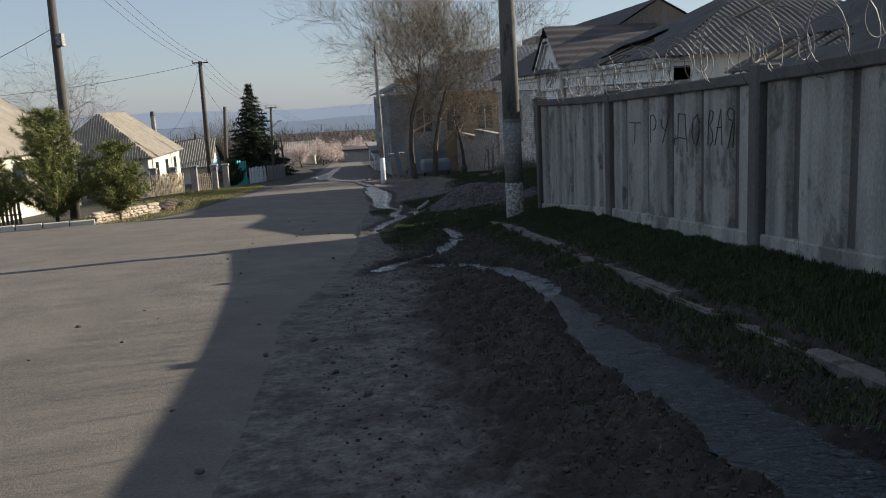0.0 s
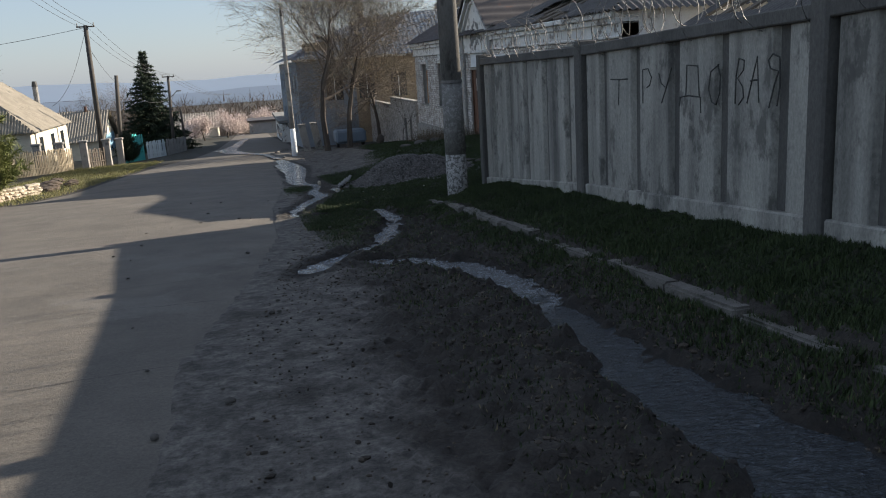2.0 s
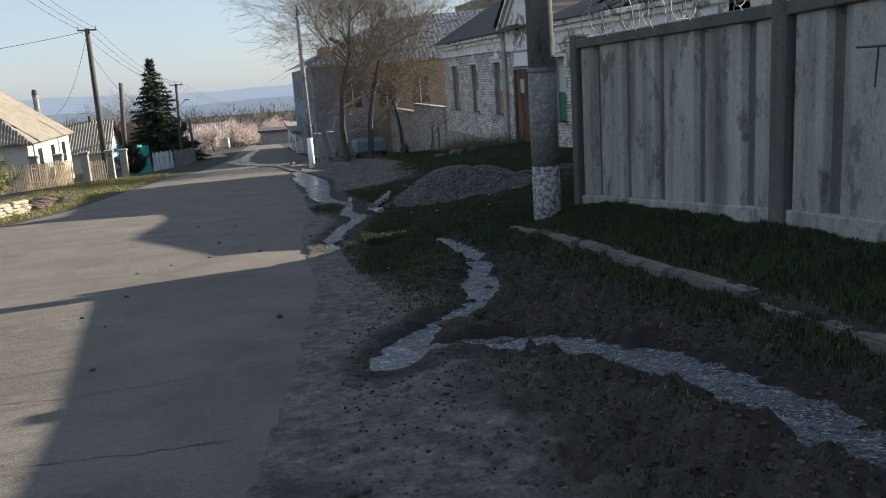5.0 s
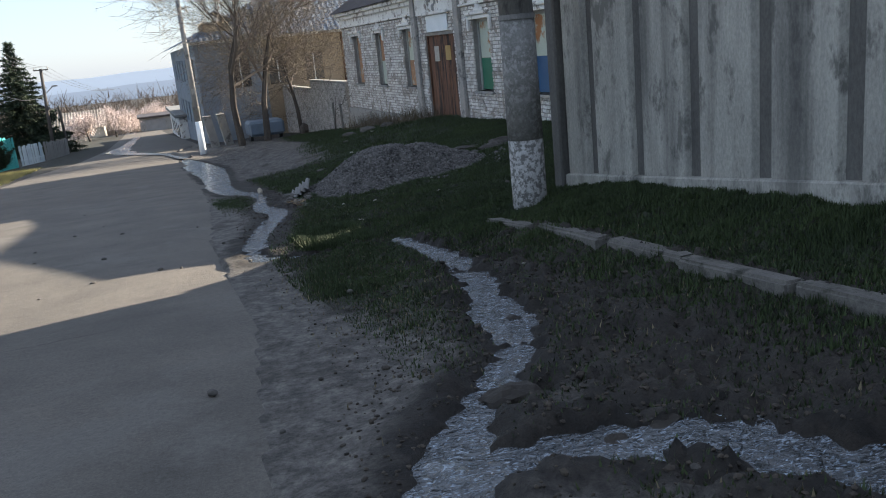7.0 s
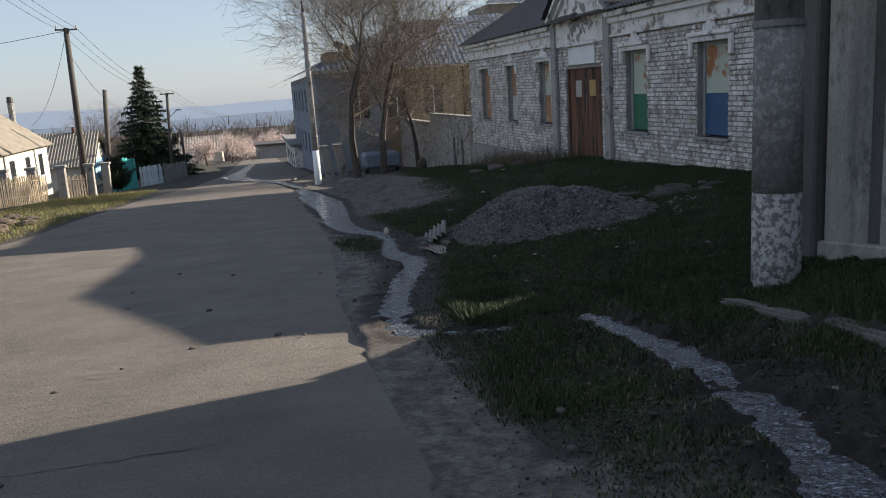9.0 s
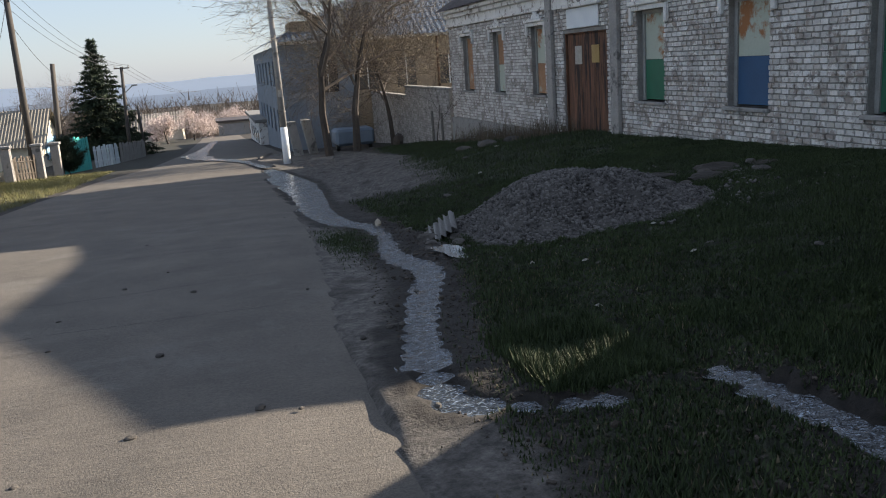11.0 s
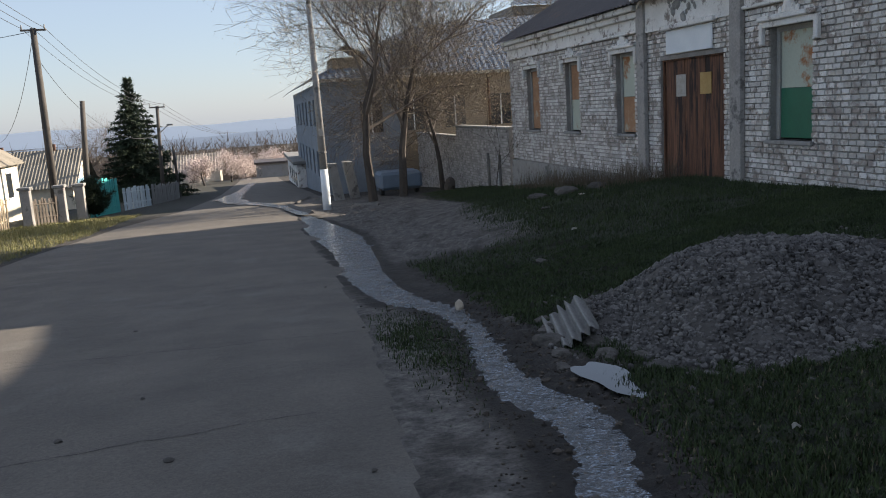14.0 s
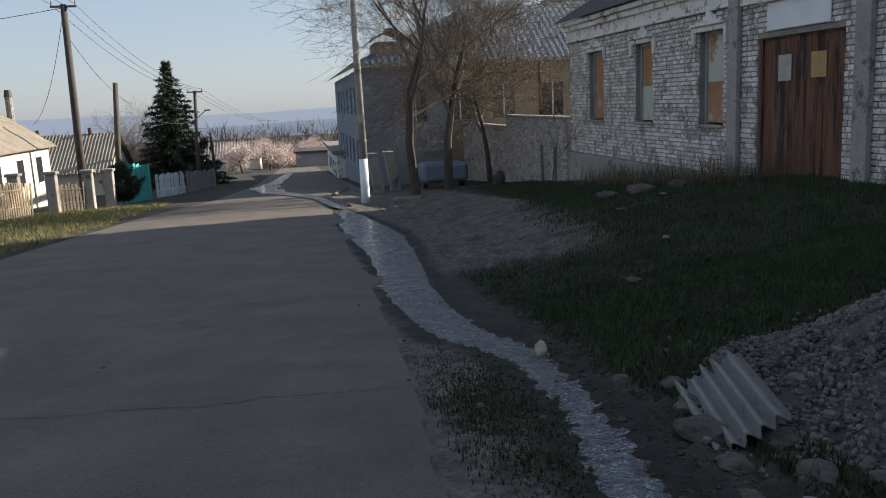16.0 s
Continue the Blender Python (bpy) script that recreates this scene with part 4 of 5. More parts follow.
def bricks():
    """Courses of brick; the stretch by the door and next window as single pieces, the rest joined."""
    rng = random.Random(11)
    L, H, J = 0.165, 0.079, 0.014
    me = bpy.data.meshes.new("brick")
    bm = bmesh.new()
    add_box(bm, (0, 0, 0), (0.035, L, H))
    bmesh.ops.bevel(bm, geom=[e for e in bm.edges if all(v.co.x < 0.01 for v in e.verts)], offset=0.007, segments=1, affect="EDGES")
    bm.to_mesh(me)
    bm.free()
    me.materials.append(M_BRICKO)
    V, F = [], []
    count = 0
    nrow = int((3.3 + 1.0) / (H + J))
    for r in range(nrow):
        z = -0.95 + r * (H + J)
        y = 24.8 + (0.13 if r % 2 else 0)
        while y < 48.05:
            a, b = y, min(y + L, 48.2)
            y += L + J
            for h in HOLES:
                if h[2] < z + H and z < h[3]:
                    if a < h[0] < b:
                        b = h[0]
                    elif a < h[1] < b:
                        a = h[1]
                    elif a >= h[0] and b <= h[1]:
                        b = a
            if b - a < 0.03 or (a > PED[1] and z < 0.12) or z + H < gz(HX, a) - 0.15:
                continue
            dx = HX + rng.uniform(-0.011, 0.008)
            if 33.2 < a < 35.3 and 0.9 < z < 3.3 and count < 300:
                ob = link_mesh("brick", me, house)
                ob.matrix_basis = Matrix.LocRotScale((dx - 0.012, a, z), None, (1, (b - a) / L, 1))
                count += 1
                continue
            o = len(V)
            e = rng.uniform(0.003, 0.01)
            x0, x1 = dx - 0.008, dx + 0.02
            V += [(x0, a + e, z + e), (x0, b - e, z + e), (x0, b - e, z + H - e), (x0, a + e, z + H - e), (x1, a, z), (x1, b, z), (x1, b, z + H), (x1, a, z + H)]
            F += [(o, o + 3, o + 2, o + 1), (o, o + 1, o + 5, o + 4), (o + 1, o + 2, o + 6, o + 5), (o + 2, o + 3, o + 7, o + 6), (o + 3, o, o + 4, o + 7)]
    soup("brickwork", V, F, M_BRICK, house, kind="stuff")


part("plinth", box((HX - 0.06, PED[1], -1.7), (HX + 0.02, 48.24, 0.12), 0.02), M_PLINTH, house, "cracked grey rendered plinth")
for a, b in ((24.8, PED[0]), (PED[1], 48.25)):
    part("frieze", box((HX - 0.035, a, 3.36), (HX + 0.45, b, 3.66)), M_PLASTER, house, "peeling white plaster frieze")
    part("moulding", box((HX - 0.09, a, 3.34), (HX, b, 3.4), 0.015), M_PLASTER, house)
    part("cornice", box((HX - 0.13, a, 3.66), (HX + 0.45, b, 3.8), 0.02), M_PLASTER, house)
    part("cornice", box((HX - 0.24, a, 3.803), (HX + 0.45, b, 3.93), 0.02), M_PLASTER, house)
for y in (PED[0] - 0.02, PED[1] - 0.28):
    part("pilaster", box((HX - 0.12, y, -0.2), (HX - 0.02, y + 0.34, 3.95), 0.01), M_BRICKP, house, "soot-stained brick pilaster")


def pediment():
    bm = bmesh.new()
    y0, y1 = PED
    ym = (y0 + y1) / 2
    shape = [(y0, 3.3), (y0, 3.95), (ym - 0.35, 5.15), (ym + 0.35, 5.15), (y1, 3.95), (y1, 3.3)]
    lo = [bm.verts.new((HX - 0.06, y, z)) for y, z in shape]
    hi = [bm.verts.new((HX + 0.4, y, z)) for y, z in shape]
    bm.faces.new(lo)
    bm.faces.new(hi[::-1])
    for k in range(6):
        bm.faces.new((lo[k], hi[k], hi[(k + 1) % 6], lo[(k + 1) % 6]))
    part("pediment", bm, M_PLASTER, house, "stepped white pediment with worn stucco ornament")
    for (a, b) in zip(shape[1:4], shape[2:5]):
        for off, w, dx in ((0.0, 0.1, 0.26), (0.16, 0.07, 0.16)):
            bm = bmesh.new()
            d = Vector((0, b[0] - a[0], b[1] - a[1]))
            up = Vector((0, -d.z, d.y)).normalized()
            p = Vector((HX - dx, a[0], a[1])) - up * off
            q = p + d
            c = [p, q, q + up * w, p + up * w]
            lo_ = [bm.verts.new(v) for v in c]
            hi_ = [bm.verts.new(v + Vector((dx + 0.45, 0, 0))) for v in c]
            bm.faces.new(lo_)
            bm.faces.new(hi_[::-1])
            for k in range(4):
                bm.faces.new((lo_[k], hi_[k], hi_[(k + 1) % 4], lo_[(k + 1) % 4]))
            part("raking_cornice", bm, M_PLASTER, house)
    rng = random.Random(2)
    bm = bmesh.new()
    for k in range(46):
        a, r = rng.uniform(0, 6.28), rng.uniform(0, 1) ** 0.5
        y, z = ym + 0.62 * r * math.cos(a), 3.85 + 0.45 * r * math.sin(a)
        bmesh.ops.create_icosphere(bm, subdivisions=1, radius=rng.uniform(0.04, 0.1), matrix=Matrix.Translation((HX - 0.06, y, z)) @ Matrix.Diagonal((0.6, 1, 1.2, 1)))
    part("stucco_ornament", bm, M_PLINTH, house, "worn grey stucco foliage relief")
    part("door_head_panel", box((HX - 0.05, 35.75, 2.78), (HX - 0.02, 37.5, 3.25), 0.01), M_WHITEW, house, "pale blue-white panel over the door")
    part("door_hood", box((HX - 0.15, 35.6, 3.26), (HX - 0.02, 37.65, 3.36), 0.02), M_PLASTER, house)


pediment()


def boarded_window(a, b, top, low, k):
    w = tagged(new("window_%d" % k), "boarded window with rusted sheet panels and white hood moulding", kind="structure")
    d = 0.16
    part("frame", box((HX + d - 0.03, a, WZ0), (HX + d + 0.05, a + 0.09, WZ1)), M_FRAME, w)
    part("frame", box((HX + d - 0.03, b - 0.09, WZ0), (HX + d + 0.05, b, WZ1)), M_FRAME, w)
    part("frame", box((HX + d - 0.03, a + 0.09, WZ1 - 0.08), (HX + d + 0.05, b - 0.09, WZ1)), M_FRAME, w)
    mid = WZ0 + (WZ1 - WZ0) * 0.46
    part("board", box((HX + d + 0.005, a + 0.09, mid), (HX + d + 0.03, b - 0.09, WZ1 - 0.08)), top, w)
    part("board", box((HX + d - 0.002, a + 0.09, WZ0 + 0.03), (HX + d + 0.025, b - 0.09, mid - 0.006)), low, w)
    part("sill", box((HX - 0.07, a - 0.06, WZ0 - 0.07), (HX + d, b + 0.06, WZ0), 0.01), M_PLINTH, w)
    part("hood", box((HX - 0.13, a - 0.2, WZ1 + 0.1), (HX + 0.02, b + 0.2, WZ1 + 0.19), 0.02), M_PLASTER, w, "white hood moulding")
    part("hood_bed", box((HX - 0.07, a - 0.14, WZ1 + 0.0), (HX + 0.02, b + 0.14, WZ1 + 0.1), 0.01), M_PLASTER, w)
    for s in (a - 0.2, b + 0.1):
        part("hood_bracket", box((HX - 0.09, s, WZ1 - 0.28), (HX + 0.0, s + 0.1, WZ1 + 0.1), 0.02), M_PLASTER, w)
    bm = bmesh.new()
    m = (a + b) / 2
    for t, r in ((-0.22, 0.07), (-0.1, 0.1), (0, 0.17), (0.1, 0.1), (0.22, 0.07)):
        bmesh.ops.create_icosphere(bm, subdivisions=1, radius=r, matrix=Matrix.Translation((HX - 0.04, m + t, WZ1 + 0.2 + r * 0.5)) @ Matrix.Diagonal((0.4, 0.8, 1, 1)))
    part("crest", bm, M_PLASTER, w)


for k, ((a, b), top, low) in enumerate(zip(WINS, (M_BOARDR, M_BOARDR, M_BOARD, M_BOARD, M_BOARD, M_GREEN), (M_BOARDR, M_BOARD, M_BOARDR, M_GREEN, M_BLUE, M_GREEN)), 1):
    boarded_window(a, b, top, low, k)


def gate_door():
    d = tagged(new("door_1"), "tall rusty sheet-metal double door with torn paper notices", kind="structure")
    a, b, z0, z1 = DOOR
    n = 6
    w = (b - a - 0.1) / n
    for k in range(n):
        part("door_sheet", box((HX + 0.1 + 0.006 * (k % 2), a + 0.05 + k * w, z0), (HX + 0.14, a + 0.05 + (k + 1) * w - 0.004, z1 - 0.03), 0.004), M_RUST, d)
    part("door_frame", box((HX + 0.06, a - 0.0, z0), (HX + 0.2, a + 0.05, z1)), M_RUST, d)
    part("door_frame", box((HX + 0.06, b - 0.05, z0), (HX + 0.2, b, z1)), M_RUST, d)
    part("door_frame", box((HX + 0.06, a + 0.05, z1 - 0.03), (HX + 0.2, b - 0.05, z1 + 0.02)), M_RUST, d)
    part("notice", box((HX + 0.085, 36.95, 1.92), (HX + 0.096, 37.33, 2.36)), M_PAPER, d, "weathered white notice")
    part("notice", box((HX + 0.085, 36.0, 1.95), (HX + 0.096, 36.4, 2.36)), M_YELLOW, d, "faded yellow notice")
    part("doorstep", box((HX - 0.5, a - 0.1, z0 - 0.3), (HX + 0.1, b + 0.1, z0 - 0.02), 0.03), M_PLINTH, d)


gate_door()


def corrugated(name, corners, waves, amp, mat, parent, label="", rows=6, hole=None):
    """A wavy sheet over four corners: low a, low b, high b, high a; waves run up the slope."""
    a, b, c, d = (Vector(v) for v in corners)
    n = waves * 6
    up = (b - a).cross(d - a).normalized()
    if up.z < 0:
        up = -up
    ud, uc = (min(max((q - a).dot(b - a) / (b - a).length_squared, 0), 1) for q in (d, c))
    vs, fs = [], []
    rng = random.Random(len(label) + waves)
    sag = [rng.uniform(-0.02, 0.02) for _ in range(rows + 1)]
    for j in range(rows + 1):
        v = j / rows
        for i in range(n + 1):
            u = i / n
            if u < ud:
                top = a.lerp(d, u / ud)
            elif u > uc:
                top = b.lerp(c, (1 - u) / (1 - uc))
            else:
                top = d.lerp(c, (u - ud) / max(uc - ud, 1e-6))
            p = a.lerp(b, u).lerp(top, v) + up * (amp * math.sin(2 * math.pi * waves * u) + sag[j] * math.sin(u * 9) + (0.012 if j % 2 else 0))
            vs.append(tuple(p))
    for j in range(rows):
        for i in range(n):
            if hole and hole(i / n, (j + 0.5) / rows):
                continue
            q = j * (n + 1) + i
            fs.append((q, q + 1, q + n + 2, q + n + 1))
    return soup(name, vs, fs, mat, parent, label, smooth=True)


# left wing with dark sheets, right wing lower, slate, with a collapsed patch
corrugated("roof_slope", ((8.8, 48.6, 3.94), (8.8, 36.7, 3.94), (13.5, 36.7, 6.6), (13.5, 48.6, 6.6)), 60, 0.02, M_ROOFD, house, "dark rusty corrugated roof slope")
corrugated("roof_slope", ((18.2, 36.7, 3.94), (18.2, 48.6, 3.94), (13.5, 48.6, 6.6), (13.5, 36.7, 6.6)), 60, 0.02, M_ROOFD, house)
corrugated("roof_slope", ((8.8, 36.7, 3.94), (8.8, 24.5, 3.94), (13.5, 29.3, 6.15), (13.5, 36.7, 5.45)), 70, 0.025, M_SLATED, house, "broken slate roof slope with a collapsed patch", 9, lambda u, v: 0.45 + 0.1 * math.sin(v * 20) < u < 0.68 + 0.06 * math.sin(v * 31) and 0.05 < v < 0.4)
corrugated("roof_hip", ((8.8, 24.5, 3.94), (18.2, 24.5, 3.94), (13.55, 29.3, 6.15), (13.45, 29.3, 6.15)), 50, 0.025, M_SLATED, house)
corrugated("roof_slope", ((18.2, 24.5, 3.94), (18.2, 36.7, 3.94), (13.5, 36.7, 5.45), (13.5, 29.3, 6.15)), 70, 0.025, M_SLATED, house)
ym = sum(PED) / 2
corrugated("gable_roof", ((8.85, PED[0] - 0.25, 4.12), (8.85, ym, 5.66), (13.4, ym, 5.66), (11.0, PED[0] - 0.25, 4.2)), 6, 0.02, M_ROOFD, house)
corrugated("gable_roof", ((8.85, ym, 5.66), (8.85, PED[1] + 0.25, 4.12), (11.0, PED[1] + 0.25, 4.2), (13.4, ym, 5.66)), 6, 0.02, M_ROOFD, house)
bm = bmesh.new()
for v in ((HX, 48.19, 3.9), (17.8, 48.19, 3.9), (13.5, 48.19, 6.5)):
    bm.verts.new(v)
bm.faces.new(list(bm.verts))
part("gable_wall", bm, M_PLASTER, house)
for k in range(8):
    y = 26.5 + k * 0.95
    part("rafter", rod((8.95, y, 3.95), (13.4, y + 0.3, 5.6), 0.05, 0.05, 5), M_TIMBER, house)

bm = bmesh.new()
bm.faces.new([bm.verts.new(v) for v in ((8.9, 36.78, 3.9), (18.1, 36.78, 3.9), (13.5, 36.78, 6.55))])
part("gable_wall", bm, M_TIMBER, house)
shed = thing("slate_shed", "long shed with broken grey slate roof behind the fence", "shed")
part("wall", box((10.4, 9.0, 0.2), (16.0, 23.4, 3.5)), M_PLASTER, shed, "peeling pale plaster wall")
corrugated("roof", ((10.0, 23.8, 3.45), (10.0, 8.6, 3.7), (13.2, 8.6, 5.3), (13.2, 23.8, 5.05)), 100, 0.028, M_SLATED, shed, "broken slate slope", 9, lambda u, v: 0.03 < u < 0.2 + 0.05 * math.sin(v * 25) and 0.08 < v < 0.42)
corrugated("roof", ((16.4, 8.6, 3.6), (16.4, 23.8, 3.45), (13.2, 23.8, 5.05), (13.2, 8.6, 5.3)), 100, 0.028, M_SLATED, shed)
for k in range(5):
    part("rafter", rod((10.1, 20.6 + k * 0.75, 3.45), (13.1, 20.6 + k * 0.75, 4.95), 0.05, 0.05, 5), M_TIMBER, shed)

# ---- yard wall of whitewashed brick ----
yw = tagged(new("wall_yard"), "low whitewashed brick yard wall beside the house", kind="structure")


def yard_wall():
    L, H, J = 0.23, 0.086, 0.014
    for y0, y1, top in ((48.3, 55.6, 1.15), (55.6, 64.0, 0.72)):
        part("core", box((9.06, y0, -3), (9.3, y1, top - 0.03)), M_MORTAR, yw)
        part("coping", box((9.0, y0, top - 0.03), (9.36, y1, top + 0.05), 0.015), M_PLINTH, yw)
    V, F = [], []
    rng = random.Random(6)
    z, r = -2.3, 0
    while z < 1.06:
        y = 48.3 + (0.13 if r % 2 else 0)
        while y < 63.9:
            if z + H < (1.12 if y < 55.4 else 0.69):
                o = len(V)
                x0, x1, e = 9.035 + rng.uniform(-0.005, 0.005), 9.065, 0.006
                V += [(x0, y + e, z + e), (x0, y + L - e, z + e), (x0, y + L - e, z + H - e), (x0, y + e, z + H - e), (x1, y, z), (x1, y + L, z), (x1, y + L, z + H), (x1, y, z + H)]
                F += [(o, o + 3, o + 2, o + 1), (o, o + 1, o + 5, o + 4), (o + 1, o + 2, o + 6, o + 5), (o + 2, o + 3, o + 7, o + 6), (o + 3, o, o + 4, o + 7)]
            y += L + J
        z += H + J
        r += 1
    soup("brickwork", V, F, M_BRICKG, yw, kind="stuff")
    for y in (49.0, 50.4):
        p = thing("pipe_post", "thin dark steel pipe post against the brick wall", "pipe", "pipe posts", (8.9, y, 0))
        part("pipe", rod((0, 0, gz(8.9, y) - 0.2), (0, 0, 0.25), 0.05, 0.05, 8), M_POLE, p)




yard_wall()

# ---- large ochre building with blue roof ----
bb = thing("ochre_building", "two-storey ochre building with blue metal roof and arched side", "building")
wins_street = [(66 + 3.2 * k, 67.3 + 3.2 * k, z, z + 1.5) for k in range(7) for z in (-1.6, 1.3)]
wall_with_holes("wall", 4.3, 4.75, 64.0, 90.0, -4.5, 3.6, wins_street, M_BLUEWALL, bb)
# Left stretch of the front: its bluish shade is put into the wall colour.
part("wall", box((4.75, 64.0, -4), (8.2, 64.4, 3.6)), M_BLUEWALL, bb)
part("wall", box((8.2, 63.99, -4), (22.0, 64.4, 3.6)), M_OCHRE, bb)
for a, b, c, d in wins_street:
    w = part("window", box((4.52, a, c), (4.56, b, d)), M_GLASS, bb)
    part("frame", box((4.46, (a + b) / 2 - 0.03, c), (4.52, (a + b) / 2 + 0.03, d)), M_WHITEW, w)
for x in (6.2, 8.4, 10.6, 13.1):
    w = part("window", box((x, 63.96, 0.9), (x + 1.1, 63.995, 2.5)), M_GLASS, bb)
    part("frame", box((x + 0.52, 63.92, 0.9), (x + 0.58, 63.958, 2.5)), M_WHITEW, w)
part("cornice", box((4.05, 63.75, 3.55), (22.2, 64.5, 3.75), 0.03), M_PLASTER, bb)
corrugated("roof", ((3.7, 64.0, 3.7), (3.7, 90, 3.7), (10, 86, 6.5), (10, 67.5, 6.5)), 60, 0.012, M_BLUEROOF, bb, "blue metal roof")
corrugated("roof", ((3.7, 63.6, 3.7), (22.5, 63.6, 3.7), (19, 69, 7.0), (10, 67.5, 6.5)), 60, 0.012, M_BLUEROOF, bb)
part("dormer", box((5.0, 64.3, 3.75), (6.5, 67.0, 4.75), 0.02), M_OCHRE, bb)
corrugated("dormer_roof", ((4.7, 64.0, 4.75), (4.7, 67.2, 4.75), (5.75, 67.2, 5.35), (5.75, 64.0, 5.35)), 10, 0.02, M_BLUEROOF, bb)
corrugated("dormer_roof", ((6.8, 64.0, 4.75), (6.8, 67.2, 4.75), (5.75, 67.2, 5.35), (5.75, 64.0, 5.35)), 10, 0.02, M_BLUEROOF, bb)
part("roof_house", box((16.5, 70, 5), (22, 75, 7.6), 0.03), M_SLATE, bb, "grey sheet-clad roof housing")
corrugated("roof_house_cap", ((16.2, 69.7, 7.6), (22.4, 69.7, 7.6), (21, 73, 8.5), (18, 73, 8.5)), 20, 0.02, M_BLUEROOF, bb)
part("downpipe", rod((13.0, 63.9, -1), (13.0, 63.9, 3.6), 0.07, 0.07, 8), M_RUST, bb, "rust-red downpipe")
for x, y in ((4.15, 57), (4.9, 57.6)):
    bm = bmesh.new()
    add_box(bm, (x - 0.2, y - 0.2, gz(x, y) - 0.3), (x + 0.2, y + 0.5, -0.1))
    for v in bm.verts:
        if v.co.z > -0.5:
            v.co.x -= 0.3
    tagged(part("sloping_pier", bm, M_PLINTH), "sloping grey masonry pier beside the pavement", "pier", "sloping piers")
low = thing("low_annex", "low white annex with flat roof along the street", "building")
part("wall", box((3.7, 82, -4.5), (9, 98, -1.5)), M_PLASTER, low)
part("roof", box((3.4, 81.7, -1.5), (9.3, 98.3, -1.25), 0.03), M_SLATE, low)
for y in (84, 87, 90, 93):
    part("window", box((3.66, y, -3.2), (3.695, y + 1.0, -2.2)), M_GLASS, low)
gar = thing("garage", "small grey garage at the end of the street", "garage")
part("wall", box((0.9, 112, -5), (4.2, 118, -2.9)), M_PLINTH, gar)
part("roof", box((0.7, 111.7, -2.9), (4.4, 118.3, -2.7), 0.03), M_ROOFD, gar)
part("gate", box((1.5, 111.93, -4.7), (3.6, 111.99, -3.1)), M_GREYDOOR, gar)
car = thing("covered_trailer", "grey-blue tarpaulin-covered trailer by the yard wall", "trailer", at=(6.6, 56.5, gz(6.6, 56.5)))
bm = box((-0.9, -0.8, 0.25), (0.9, 0.8, 1.0), 0.12)
part("tarpaulin", bm, M_TARP, car)
for s in (-0.75, 0.75):
    part("wheel", rod((s - 0.08, -0.1, 0.27), (s + 0.08, -0.1, 0.27), 0.27, 0.27, 14), M_CABLE, car)

# kerbs and low bits on the paved apron
for x0, y0, x1, y1 in ((2.35, 49.0, 1.9, 56), (3.9, 50.6, 4.6, 48.9), (3.0, 60, 4.0, 57.5), (2.2, 57, 3.2, 63)):
    a, b = Vector((x0, y0, gz(x0, y0))), Vector((x1, y1, gz(x1, y1)))
    bm = rod(a, b, 0.1, 0.1, 4)
    tagged(part("kerb_stone", bm, M_KERB), "whitewashed low concrete kerb on the paved apron", "kerb", "kerbs on the apron")
blob_rock("tree_stump", (7.6, 51.2, gz(7.6, 51.2) + 0.2), (.22, .22, .3), 71, M_BARK, label="short cut tree stump in the grass", category="stump")
for k, (x, y, s) in enumerate([(7.2, 38.5, .35), (6.7, 38.9, .25), (7.7, 38.0, .3), (6.0, 36.5, .1), (6.2, 27.4, .12), (6.8, 27.9, .15), (7.2, 27.2, .14), (7.6, 28.0, .12), (5.9, 27.0, .08), (4.6, 24.4, .06), (5.1, 23.6, .05), (3.6, 24.6, .05), (4.2, 31.8, .1)]):
    blob_rock("yard_stone", (x, y, gz(x, y) + 0.02), (s, s * 0.7, s * 0.4), 80 + k, label="pale broken stone lying in the yard grass", category="stone", group="yard stones")

for k, (x, y, q) in enumerate([(6.1, 27.9, .42), (6.7, 27.6, .36), (7.2, 28.1, .4), (6.5, 28.4, .34), (7.7, 27.8, .28), (5.8, 28.3, .3)]):
    blob_rock("spoil_mound", (x, y, gz(x, y) - 0.02), (q, q * 0.8, q * 0.2), 90 + k, M_CLOD, subdiv=3, label="low mound of dark dug earth beside the gravel heap", category="mound", group="spoil mounds")
for k, (x, y, q) in enumerate([(3.5, 24.7, .03), (4.3, 24.2, .035), (3.1, 25.0, .02), (4.7, 25.6, .04), (6.9, 36.9, .06), (5.4, 33.6, .05), (2.9, 23.2, .03), (3.2, 19.2, .03)]):
    bm = bmesh.new()
    rr = random.Random(k)
    ring = [bm.verts.new((q * rr.uniform(0.6, 1.4) * math.cos(a), q * rr.uniform(0.6, 1.4) * math.sin(a), rr.uniform(0.01, 0.05))) for a in (0.2, 1.2, 2.3, 3.4, 4.4, 5.5)]
    mid = bm.verts.new((0, 0, 0.05))
    for i in range(6):
        bm.faces.new((ring[i], ring[(i + 1) % 6], mid))
    bmesh.ops.solidify(bm, geom=list(bm.faces), thickness=0.004)
    ob = tagged(part("paper_scrap", bm, M_PAPER), "crumpled pale scrap of paper lying in the grass", "litter", "scraps of litter")
    ob.location = (x, y, gz(x, y) + 0.02)

